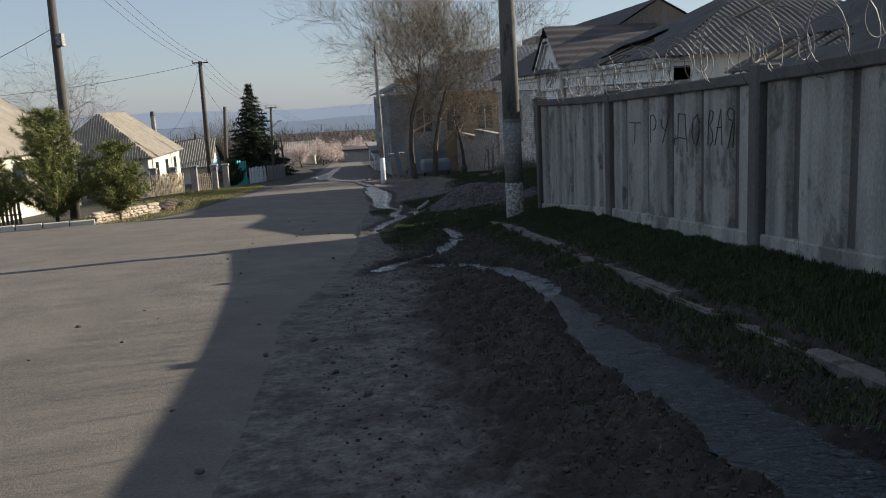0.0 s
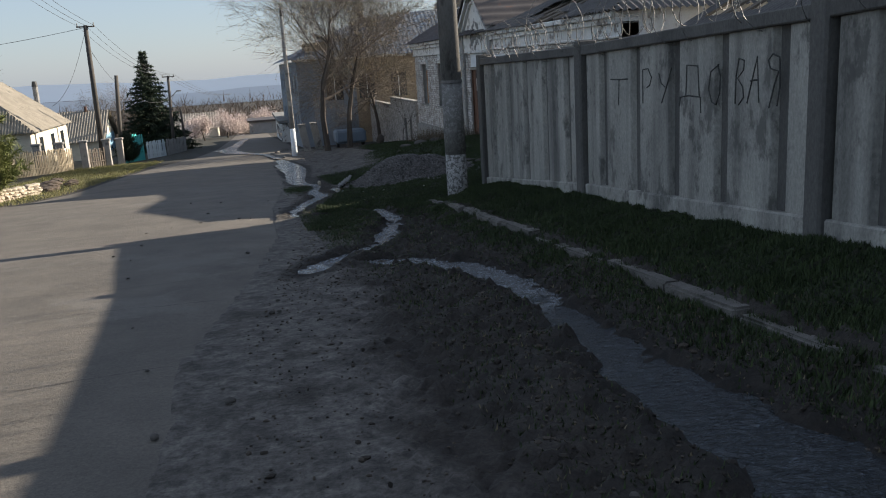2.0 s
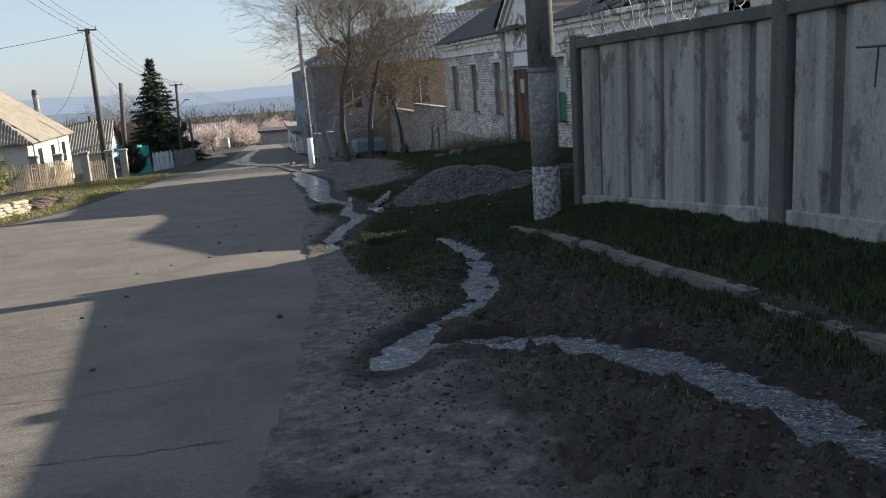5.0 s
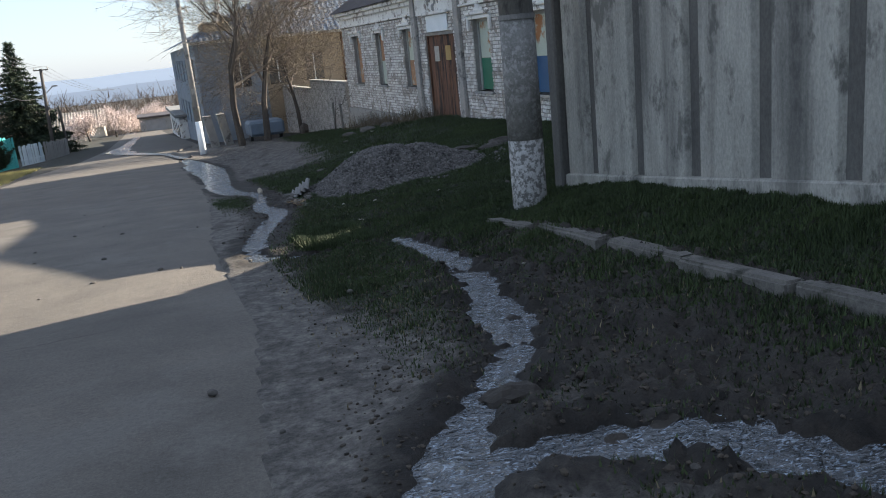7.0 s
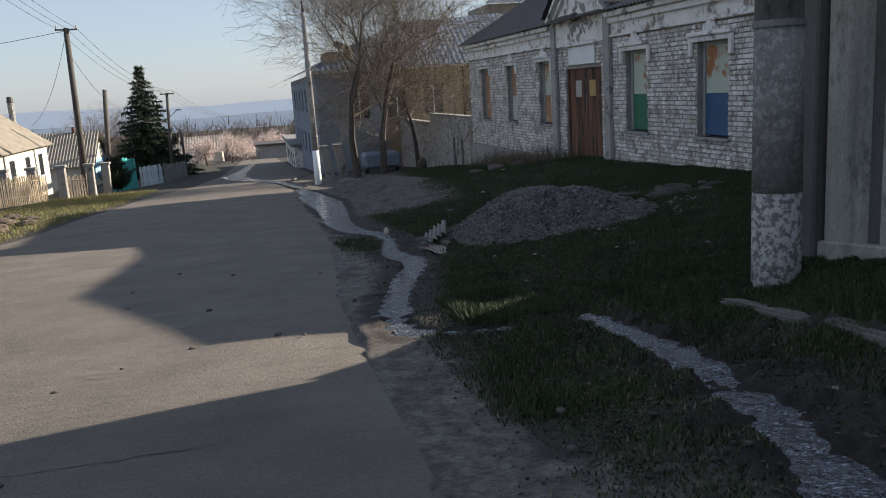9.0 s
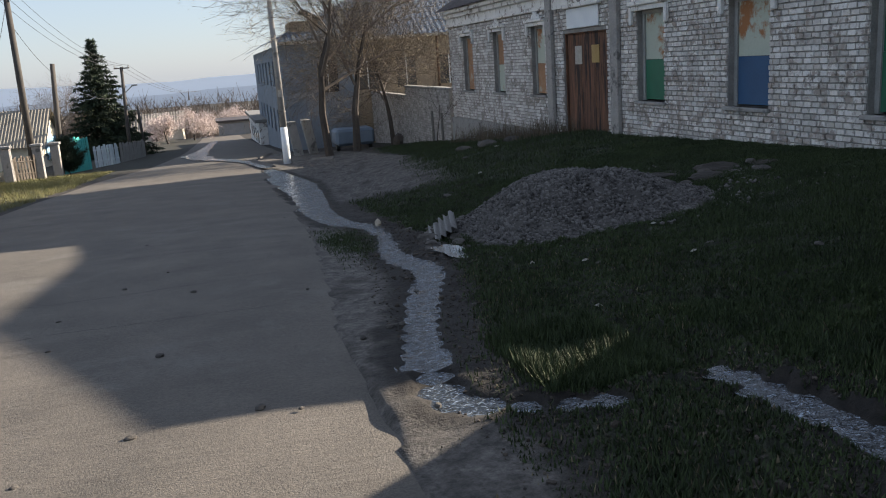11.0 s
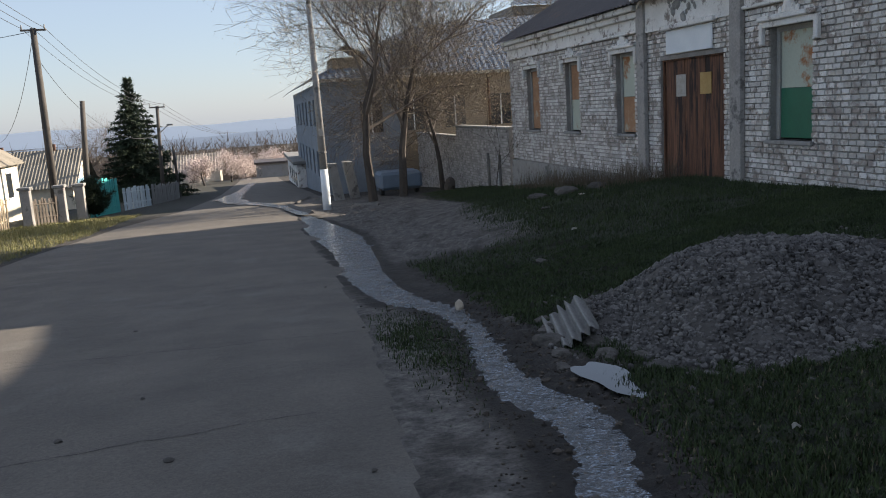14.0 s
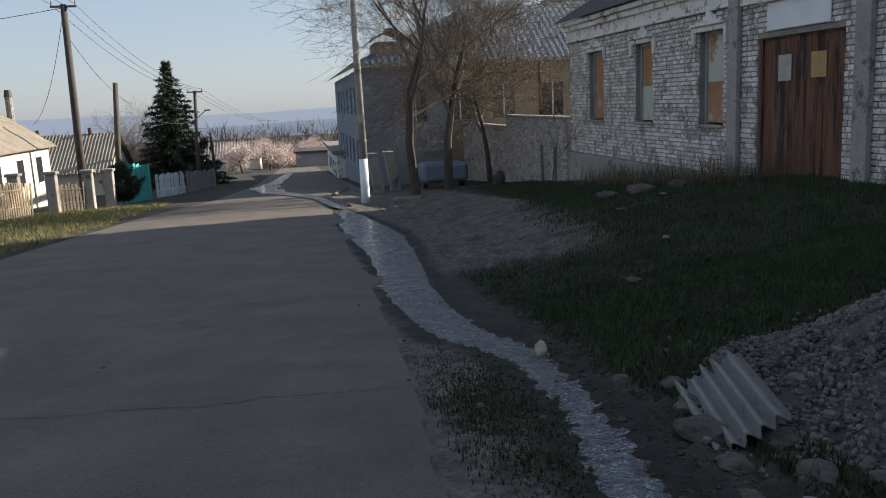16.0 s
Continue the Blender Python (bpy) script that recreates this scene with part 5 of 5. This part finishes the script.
# ---- trees ----
def branch_soup(x, y, z, trunk_h, r, spread, levels, seed, lean=(0, 0), droop=0.0, kids=5, length=None):
    """Tapered three-sided limbs of a bare tree, with the tips of the twigs."""
    rng = random.Random(seed)
    V, F, tips = [], [], []

    def limb(a, d, ln, r0, lev):
        n = 3 if lev < 2 else 2
        p, rr = Vector(a), r0
        dirn = d.normalized()
        pts = [(p.copy(), rr)]
        for k in range(n):
            dirn = (dirn + Vector((rng.gauss(0, .14), rng.gauss(0, .14), rng.gauss(0.03, .1) - droop * lev * 0.12))).normalized()
            p = p + dirn * (ln / n)
            rr = r0 * (1 - 0.62 * (k + 1) / n)
            pts.append((p.copy(), rr))
        sides = 7 if lev == 0 else (4 if lev == 1 else 3)
        o = len(V)
        if lev == 0:
            trunk_end[0] = 3 * 7
        for q, w in pts:
            ax = dirn.orthogonal().normalized()
            bx = dirn.cross(ax)
            for s in range(sides):
                t = 2 * math.pi * s / sides
                V.append(tuple(q + (ax * math.cos(t) + bx * math.sin(t)) * max(w, 0.005)))
        for k in range(n):
            for s in range(sides):
                a0, a1 = o + k * sides + s, o + k * sides + (s + 1) % sides
                F.append((a0, a1, a1 + sides, a0 + sides))
        if lev >= levels:
            tips.append((pts[-1][0], dirn))
            if n > 1:
                tips.append((pts[1][0], dirn))
            return
        m = kids + (1 if lev < 2 else 0)
        for k in range(m):
            u = 0.35 + 0.65 * (k + rng.random()) / m if lev else 0.45 + 0.55 * (k + 0.5) / m
            i = min(int(u * n), n - 1)
            q = pts[i][0].lerp(pts[i + 1][0], u * n - i)
            side = dirn.orthogonal().normalized()
            side.rotate(Matrix.Rotation(rng.uniform(0, 6.28), 3, dirn))
            nd = dirn * rng.uniform(0.5, 0.9) + side * rng.uniform(0.6, 1.0) * spread
            limb(q, nd, ln * rng.uniform(0.56, 0.84), pts[i][1] * 0.52, lev + 1)

    limb((x, y, z - 0.2), Vector((lean[0], lean[1], 1)), trunk_h, r, 0)
    return V, F, tips


def leaf_soup(tips, per, size, seed, scatter):
    rng = np.random.RandomState(seed)
    V, F = [], []
    for p, d in tips:
        for k in range(per):
            c = np.array(p) + rng.normal(0, scatter, 3)
            a, b = rng.normal(0, 1, 3), rng.normal(0, 1, 3)
            a, b = a / np.linalg.norm(a) * size, b / np.linalg.norm(b) * size * 0.6
            o = len(V)
            V += [tuple(c - a), tuple(c + b), tuple(c + a)]
            F.append((o, o + 1, o + 2))
    return V, F


trunk_end = [0]


def bare_tree(x, y, z, h, r, spread, levels, seed, label, lean=(0, 0), buds=2, droop=0.0, mat=None, kids=5, leaf=None, size=0.03, scatter=0.1):
    th = thing("tree", label, "tree")
    V, F, tips = branch_soup(x, y, z, h, r, spread, levels, seed, lean, droop, kids)
    cut = trunk_end[0]
    soup("trunk", V[:28], F[:cut], M_BARK, th)
    soup("branchwork", V[28:], [tuple(i - 28 for i in f) for f in F[cut:]], mat or M_TWIGB, th, kind="stuff")
    if buds:
        V, F = leaf_soup(tips, buds, size, seed, scatter)
        soup("crown", V, F, leaf or M_BUD, th, kind="stuff")


bare_tree(4.85, 52.0, -1.2, 5.6, 0.2, 0.85, 5, 3, "large leafless tree with budding pale twigs by the pavement", (-0.06, 0.0), 5, -0.32, kids=5)
bare_tree(6.1, 52.6, -1.2, 5.8, 0.18, 0.85, 5, 8, "leafless tree with drooping budding twigs beside the yard wall", (0.05, 0.0), 5, -0.2, kids=5)
bare_tree(8.2, 55.0, -1.2, 3.6, 0.12, 0.9, 5, 12, "brushy leafless young tree against the ochre building", (0.15, 0), 1, 0.1)
bare_tree(-17.5, 62, -1.5, 4.4, 0.2, 1.0, 4, 21, "bare garden tree behind the slate-roofed houses", (0, 0), 0)
bare_tree(-13.0, 95, -3.5, 3.4, 0.16, 0.9, 4, 22, "bare garden tree behind the far roofs", (0, 0), 0)
bare_tree(7.9, 46.2, gz(7.9, 46.2), 1.6, 0.02, 0.8, 2, 31, "thin bare sapling in front of the brick house", (0, 0), 0, 0, M_BARK, 3)
for k, (x, y, s) in enumerate([(-4.0, 103, 1.5), (-1.6, 107, 1.7), (-5.6, 112, 1.4), (2.6, 120, 1.9), (-0.2, 124, 1.6)]):
    bare_tree(x, y, float(interp(y, GY, GZ)), s, 0.12, 1.0, 3, 40 + k, "blossoming pinkish-white fruit tree at the street's end", (0, 0), 14, 0, M_TWIG, 5, M_BLOSSOM, 0.09, 0.22)


def thicket():
    rng = np.random.RandomState(2)
    V, F = [], []
    for k in range(9000):
        x = rng.uniform(-150, 110)
        y = rng.uniform(128, 230)
        z = float(interp(y, GY, GZ))
        hh = rng.uniform(3.5, 6.0) + 0.045 * (y - 128) + (6 if x > 20 else 0) * rng.rand()
        px, o = x, len(V)
        t = rng.uniform(0.02, 0.07)
        dx = rng.normal(0, 0.8)
        V += [(x - t, y, z), (x + t, y, z), (x + dx, y, z + hh)]
        F.append((o, o + 1, o + 2))
        for j in range(7):
            u = rng.uniform(0.35, 0.95)
            o = len(V)
            q = np.array((x + dx * u, y, z + hh * u))
            e = q + rng.normal(0, 0.7, 3) + (0, 0, 0.6)
            V += [tuple(q - (0.05, 0, 0)), tuple(q + (0.05, 0, 0)), tuple(e)]
            F.append((o, o + 1, o + 2))
    ob = soup("far_woods", V, F, M_SCRUB, label="brown leafless woods beyond the street's end", kind="stuff")


thicket()


def conifer(x, y, z, h, r, seed, mat, label, layers=26, bushy=False):
    th = thing("conifer", label, "tree")
    part("trunk", rod((x, y, z - 0.2), (x, y, z + h * 0.96), 0.14 * h / 8, 0.015, 8), M_BARK, th)
    rng = np.random.RandomState(seed)
    V, F = [], []
    for k in range(layers):
        u = (k + 0.3) / layers
        zz = z + h * (0.06 + 0.94 * u)
        rad = r * ((1 - u) ** (0.6 if bushy else 1.05) + 0.03) * (1 if not bushy else rng.uniform(0.7, 1.25))
        for b in range(int(9 + 7 * (1 - u))):
            a = rng.uniform(0, 6.28)
            ln = rad * rng.uniform(0.6, 1.15)
            rise = 0.55 if bushy else -0.28
            steps = max(4, int(ln / 0.1))
            for s in range(steps):
                t = (s + rng.rand()) / steps
                c = np.array((x + math.cos(a) * ln * t, y + math.sin(a) * ln * t, zz + rise * ln * t + 0.12 * ln * t * t))
                for q in range(15 if bushy else 5):
                    d = rng.normal(0, 1, 3) + np.array((math.cos(a), math.sin(a), 0.5 if bushy else -0.5)) * 0.9
                    d = d / np.linalg.norm(d) * (0.25 if bushy else 0.24) * (h / 9 + 0.5 if not bushy else 1.1)
                    w = np.cross(d, rng.normal(0, 1, 3))
                    w = w / (np.linalg.norm(w) + 1e-6) * (0.011 if bushy else 0.05)
                    o = len(V)
                    V += [tuple(c - w), tuple(c + w), tuple(c + d)]
                    F.append((o, o + 1, o + 2))
    soup("crown", V, F, mat, th, kind="stuff")


conifer(-7.5, 85, -3.7, 9.2, 3.8, 1, M_NEEDLE, "tall dark spruce behind the garden fences", 25)
conifer(-9.0, 34.2, -0.3, 3.8, 1.6, 2, M_PINE, "young yellow-green pine beside the junction", 16, True)
conifer(-7.1, 34.9, -0.3, 2.6, 1.15, 3, M_PINE, "small bushy pine beside the stone border", 12, True)
conifer(-11.2, 34.0, -0.3, 2.5, 1.3, 4, M_PINE, "low bushy pine beside the junction", 12, True)
conifer(-6.6, 61.5, -1.95, 1.7, 0.8, 5, M_NEEDLE, "small dark conifer bush by the teal gate", 10, True)

# ---- houses and fences across the street ----
def cottage(x0, x1, y0, y1, z, eave, ridge, wall, roof, label, waves, along_x=False):
    th = thing("cottage", label, "house")
    part("wall", box((x0, y0, z - 0.8), (x1, y1, eave)), wall, th)
    o = 0.35
    if along_x:
        m = (y0 + y1) / 2
        corrugated("roof", ((x0 - o, y0 - o, eave - 0.05), (x1 + o, y0 - o, eave - 0.05), (x1 + o, m, ridge), (x0 - o, m, ridge)), waves, 0.035, roof, th)
        corrugated("roof", ((x1 + o, y1 + o, eave - 0.05), (x0 - o, y1 + o, eave - 0.05), (x0 - o, m, ridge), (x1 + o, m, ridge)), waves, 0.035, roof, th)
        for x in (x0, x1):
            bm = bmesh.new()
            bm.faces.new([bm.verts.new(v) for v in ((x, y0, eave), (x, y1, eave), (x, m, ridge - 0.08))])
            part("gable", bm, wall, th)
    else:
        m = (x0 + x1) / 2
        corrugated("roof", ((x1 + o, y0 - o, eave - 0.05), (x1 + o, y1 + o, eave - 0.05), (m, y1 - 1.5, ridge), (m, y0 + 2.0, ridge)), waves, 0.035, roof, th)
        corrugated("roof", ((x0 - o, y1 + o, eave - 0.05), (x0 - o, y0 - o, eave - 0.05), (m, y0 + 2.0, ridge), (m, y1 - 1.5, ridge)), waves, 0.035, roof, th)
        corrugated("roof", ((x0 - o, y0 - o, eave - 0.05), (x1 + o, y0 - o, eave - 0.05), (m + 0.02, y0 + 2.0, ridge), (m - 0.02, y0 + 2.0, ridge)), waves, 0.035, roof, th)
        corrugated("roof", ((x1 + o, y1 + o, eave - 0.05), (x0 - o, y1 + o, eave - 0.05), (m - 0.02, y1 - 1.5, ridge), (m + 0.02, y1 - 1.5, ridge)), waves, 0.035, roof, th)
    return th


def cottage_window(th, lo, hi):
    w = part("window", box(lo, hi), M_GLASS, th)
    part("frame", box((lo[0] - 0.02, lo[1] - 0.05, hi[2]), (hi[0] + 0.03, hi[1] + 0.05, hi[2] + 0.1)), M_WHITEW, w)
    part("sill", box((lo[0] - 0.02, lo[1] - 0.05, lo[2] - 0.08), (hi[0] + 0.05, hi[1] + 0.05, lo[2])), M_WHITEW, w)


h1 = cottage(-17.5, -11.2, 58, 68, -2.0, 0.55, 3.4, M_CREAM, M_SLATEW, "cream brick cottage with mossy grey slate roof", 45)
for y in (60.0, 63.0, 65.8):
    cottage_window(h1, (-11.24, y, -1.1), (-11.19, y + 0.9, 0.1))
for x in (-16.2, -13.6):
    cottage_window(h1, (x, 57.95, -1.1), (x + 0.9, 58.0, 0.1))
part("chimney", rod((-12.9, 68.6, 0.5), (-12.9, 68.6, 3.0), 0.17, 0.17, 10), M_WHITEWASH, h1, "whitewashed round chimney pipe")
part("cowl", rod((-12.9, 68.6, 3.0), (-12.9, 68.6, 3.35), 0.2, 0.14, 10), M_CABLE, h1)
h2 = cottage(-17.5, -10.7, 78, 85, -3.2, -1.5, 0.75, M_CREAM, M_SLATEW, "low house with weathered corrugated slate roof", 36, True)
part("gable_boards", box((-10.68, 79.0, -2.6), (-10.6, 84, -1.2)), M_BLUEB, h2, "blue-painted gable boards")
for x in (-15.4, -12.2):
    part("flue", rod((x, 81.5, 0.4), (x, 81.5, 1.15), 0.12, 0.12, 8), M_RUST, h2)
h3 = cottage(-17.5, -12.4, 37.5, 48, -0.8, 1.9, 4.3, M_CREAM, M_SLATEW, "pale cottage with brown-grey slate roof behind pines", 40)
cottage_window(h3, (-12.44, 40, 0.2), (-12.39, 41.2, 1.5))
cottage_window(h3, (-12.44, 44, 0.2), (-12.39, 45.2, 1.5))
h4 = cottage(-8.5, -3.0, 116, 122, -5.2, -3.4, -1.6, M_CREAM, M_SLATEW, "small pale house among blossom at the street's end", 20, True)
cottage_window(h4, (-6.4, 115.95, -4.6), (-5.6, 116.0, -3.8))


def brick_pillar(x, y):
    z = float(interp(y, GY, GZ))
    th = thing("brick_pillar", "weathered pale brick gate pillar with flat cap", "pillar", "brick gate pillars", (x, y, z))
    part("shaft", box((-0.19, -0.19, -0.3), (0.19, 0.19, 1.5), 0.02), M_BRICKP, th)
    part("cap", box((-0.25, -0.25, 1.5), (0.25, 0.25, 1.62), 0.02), M_PLINTH, th)


for x, y in ((-8.5, 58), (-7.45, 59.2), (-9.6, 57.2), (-6.9, 60.4), (-10.6, 56.4)):
    brick_pillar(x, y)


def paling_fence(x0, y0, x1, y1, h, mat, name, label, group, gap=0.14, w=0.1):
    th = thing(name, label, "fence")
    a, b = Vector((x0, y0, 0)), Vector((x1, y1, 0))
    n = int((b - a).length / gap)
    d = (b - a).normalized()
    rng = random.Random(n)
    ang = math.atan2(d.y, d.x)
    me = None
    for k in range(n):
        p = a.lerp(b, (k + 0.5) / n)
        z = float(interp(p.y, GY, GZ))
        if me is None:
            ob = part("slat", box((-w / 2, -0.012, -0.1), (w / 2, 0.012, h), 0.004), mat, th)
            me = ob.data
        else:
            ob = link_mesh("slat", me, th)
        ob.matrix_basis = pose(p.x, p.y, z + rng.uniform(-0.08, 0.05), rng.uniform(-2, 2), rng.uniform(-2, 2), math.degrees(ang)) 
    for hh in (0.35, h * 0.8):
        za, zb = float(interp(y0, GY, GZ)), float(interp(y1, GY, GZ))
        part("rail", rod((x0, y0, za + hh), (x1, y1, zb + hh), 0.03, 0.03, 5), mat, th)


paling_fence(-11.0, 50.0, -9.0, 57.0, 1.25, M_STRAWW, "paling_fence", "rough pale wooden paling fence by the roadside", "")
paling_fence(-8.5, 58.1, -7.45, 59.1, 1.1, M_TIMBER, "paling_fence", "dark timber fence between brick pillars", "")
paling_fence(-6.9, 62.0, -6.25, 66.5, 1.75, M_TEAL, "teal_gate", "teal-painted sheet gate beside the road", "", 0.24, 0.24)
paling_fence(-6.2, 67.5, -5.4, 72.5, 1.2, M_WHITEWD, "pale_fence", "pale blue-white concrete slab fence", "", 0.5, 0.4)
paling_fence(-5.4, 73, -4.6, 82, 1.2, M_SLATE, "pale_fence", "grey-white slab fence along the road", "", 0.45, 0.4)
paling_fence(-11.0, 36.5, -14, 36.0, 1.1, M_TIMBER, "paling_fence", "low timber fence behind the pines", "")


def stone_border():
    th = thing("stone_border", "low limestone rubble wall beside the junction", "low wall")
    rng = random.Random(5)
    for c in range(4):
        for k in range(17):
            u = (k + 0.5 * (c % 2) + rng.uniform(-0.1, 0.1)) / 17
            x, y = -7.6 + 1.1 * u, 33.6 + 4.4 * u
            z = float(interp(y, GY, GZ))
            if c == 3 and rng.random() < 0.35:
                continue
            blob_rock("stone", (x + rng.uniform(-0.04, 0.04), y, z + 0.03 + c * 0.1), (rng.uniform(.13, .19), rng.uniform(.12, .17), rng.uniform(.06, .085)), 200 + c * 20 + k, M_LIME, th)


stone_border()
for k in range(9):
    a, b = Vector((-14.5 + k * 0.78, 31.5 + k * 0.2, 0)), Vector((-14.5 + (k + 0.97) * 0.78, 31.5 + (k + 0.97) * 0.2, 0))
    za = float(interp(a.y, GY, GZ))
    bm = box((0, -0.08, -0.2), (0.76, 0.08, 0.16), 0.015)
    ob = part("kerb_stone", bm, M_KERBW)
    ob.matrix_basis = pose(a.x, a.y, za, 0, 0, 14.4)
    tagged(ob, "pale concrete kerb stone at the junction", "kerb", "kerb stones at the junction")
for k, (x, y, s) in enumerate([(-6.3, 38.6, .4), (-6.6, 40, .5), (-6.1, 41.2, .35), (-7.0, 42, .5), (-6.4, 43, .3), (-6.9, 39.4, .4), (-7.2, 44, .45)]):
    blob_rock("earth_mound", (x, y, float(interp(y, GY, GZ)) + 0.05), (s * 0.8, s * 0.7, s * 0.35), 300 + k, M_CLODD, subdiv=3, label="mound of dug brown earth beside the road", category="mound", group="earth mounds")

# ---- grass ----
def grass(name, x0, x1, y0, y1, count, hmin, hmax, mat, seed, label, extra=None):
    rng = np.random.RandomState(seed)
    x, y = rng.uniform(x0, x1, count), rng.uniform(y0, y1, count)
    clump = 0.85 + 0.3 * lumps(x, y, 0.55)
    keep = rng.rand(count) < np.clip(grass_amount(x, y) * clump * 1.3, 0, 1)
    if extra is not None:
        keep &= extra(x, y)
    x, y = x[keep], y[keep]
    st = stream_near(x, y) > 0.02
    x, y = x[st], y[st]
    z = lie(x, y) - 0.004
    n = len(x)
    h = rng.uniform(hmin, hmax, n) * (0.6 + 0.7 * np.clip(0.5 + 0.5 * lumps(x, y, 0.9), 0, 1))
    a = rng.uniform(0, 6.28, n)
    w = rng.uniform(0.003, 0.0085, n)
    bx, by = np.cos(a), np.sin(a)
    le = rng.uniform(0.1, 0.7, n) * h
    p0 = np.stack([x - by * w, y + bx * w, z], 1)
    p1 = np.stack([x + by * w, y - bx * w, z], 1)
    p3 = np.stack([x + bx * le, y + by * le, z + h], 1)
    V = np.stack([p0, p1, p3], 1).reshape(-1, 3)
    F = np.arange(n * 3).reshape(-1, 3)
    soup(name, V, F, mat, label=label, kind="stuff")


heapfree = lambda x, y: heap_height(x, y) < 0.02
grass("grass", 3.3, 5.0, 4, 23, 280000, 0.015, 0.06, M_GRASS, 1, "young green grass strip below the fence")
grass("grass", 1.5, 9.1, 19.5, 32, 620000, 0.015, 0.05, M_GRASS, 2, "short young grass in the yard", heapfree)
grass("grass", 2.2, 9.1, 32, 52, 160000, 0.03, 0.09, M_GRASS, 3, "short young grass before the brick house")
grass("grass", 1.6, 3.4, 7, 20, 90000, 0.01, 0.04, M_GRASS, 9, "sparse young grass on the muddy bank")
grass("grass", 1.9, 2.7, 21.7, 23.0, 12000, 0.05, 0.13, M_GRASS, 6, "bright tuft of tall grass over the stream")
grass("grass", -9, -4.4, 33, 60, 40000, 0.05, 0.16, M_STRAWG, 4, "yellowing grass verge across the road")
grass("dry_grass", 1.2, 4.2, 7, 26, 30000, 0.01, 0.04, M_STRAW, 5, "dry grass blades on the muddy bank")
grass("dry_grass", 5.5, 9.1, 36.5, 44, 5000, 0.2, 0.6, M_STRAWD, 7, "dry weeds along the house wall", lambda x, y: x > 7.6)

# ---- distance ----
M_HILL = hill_material("haze_coloured_valley", (0.44, 0.48, 0.545), 0.15)
M_HILL2 = hill_material("haze_coloured_far_hills", (0.5, 0.545, 0.615), 0.2)


def ridge(name, y, top, amp, mat, label):
    vs, fs = [], []
    n = 120
    for k in range(n + 1):
        x = -y * 1.2 + 2.4 * y * k / n
        t = top + amp * (math.sin(k * 0.21 + y) + 0.5 * math.sin(k * 0.53) + 0.2 * math.sin(k * 1.7))
        vs += [(x, y, -90), (x, y, t)]
        if k:
            fs.append((2 * k - 2, 2 * k, 2 * k + 1, 2 * k - 1))
    soup(name, vs, fs, mat, label=label, kind="structure")


ridge("backdrop", 2200, -38, 4, M_HILL, "valley floor with blue-grey haze in its colour")
ridge("backdrop", 3800, -5, 8, M_HILL2, "hills on the horizon with pale haze in their colour")

bricks()
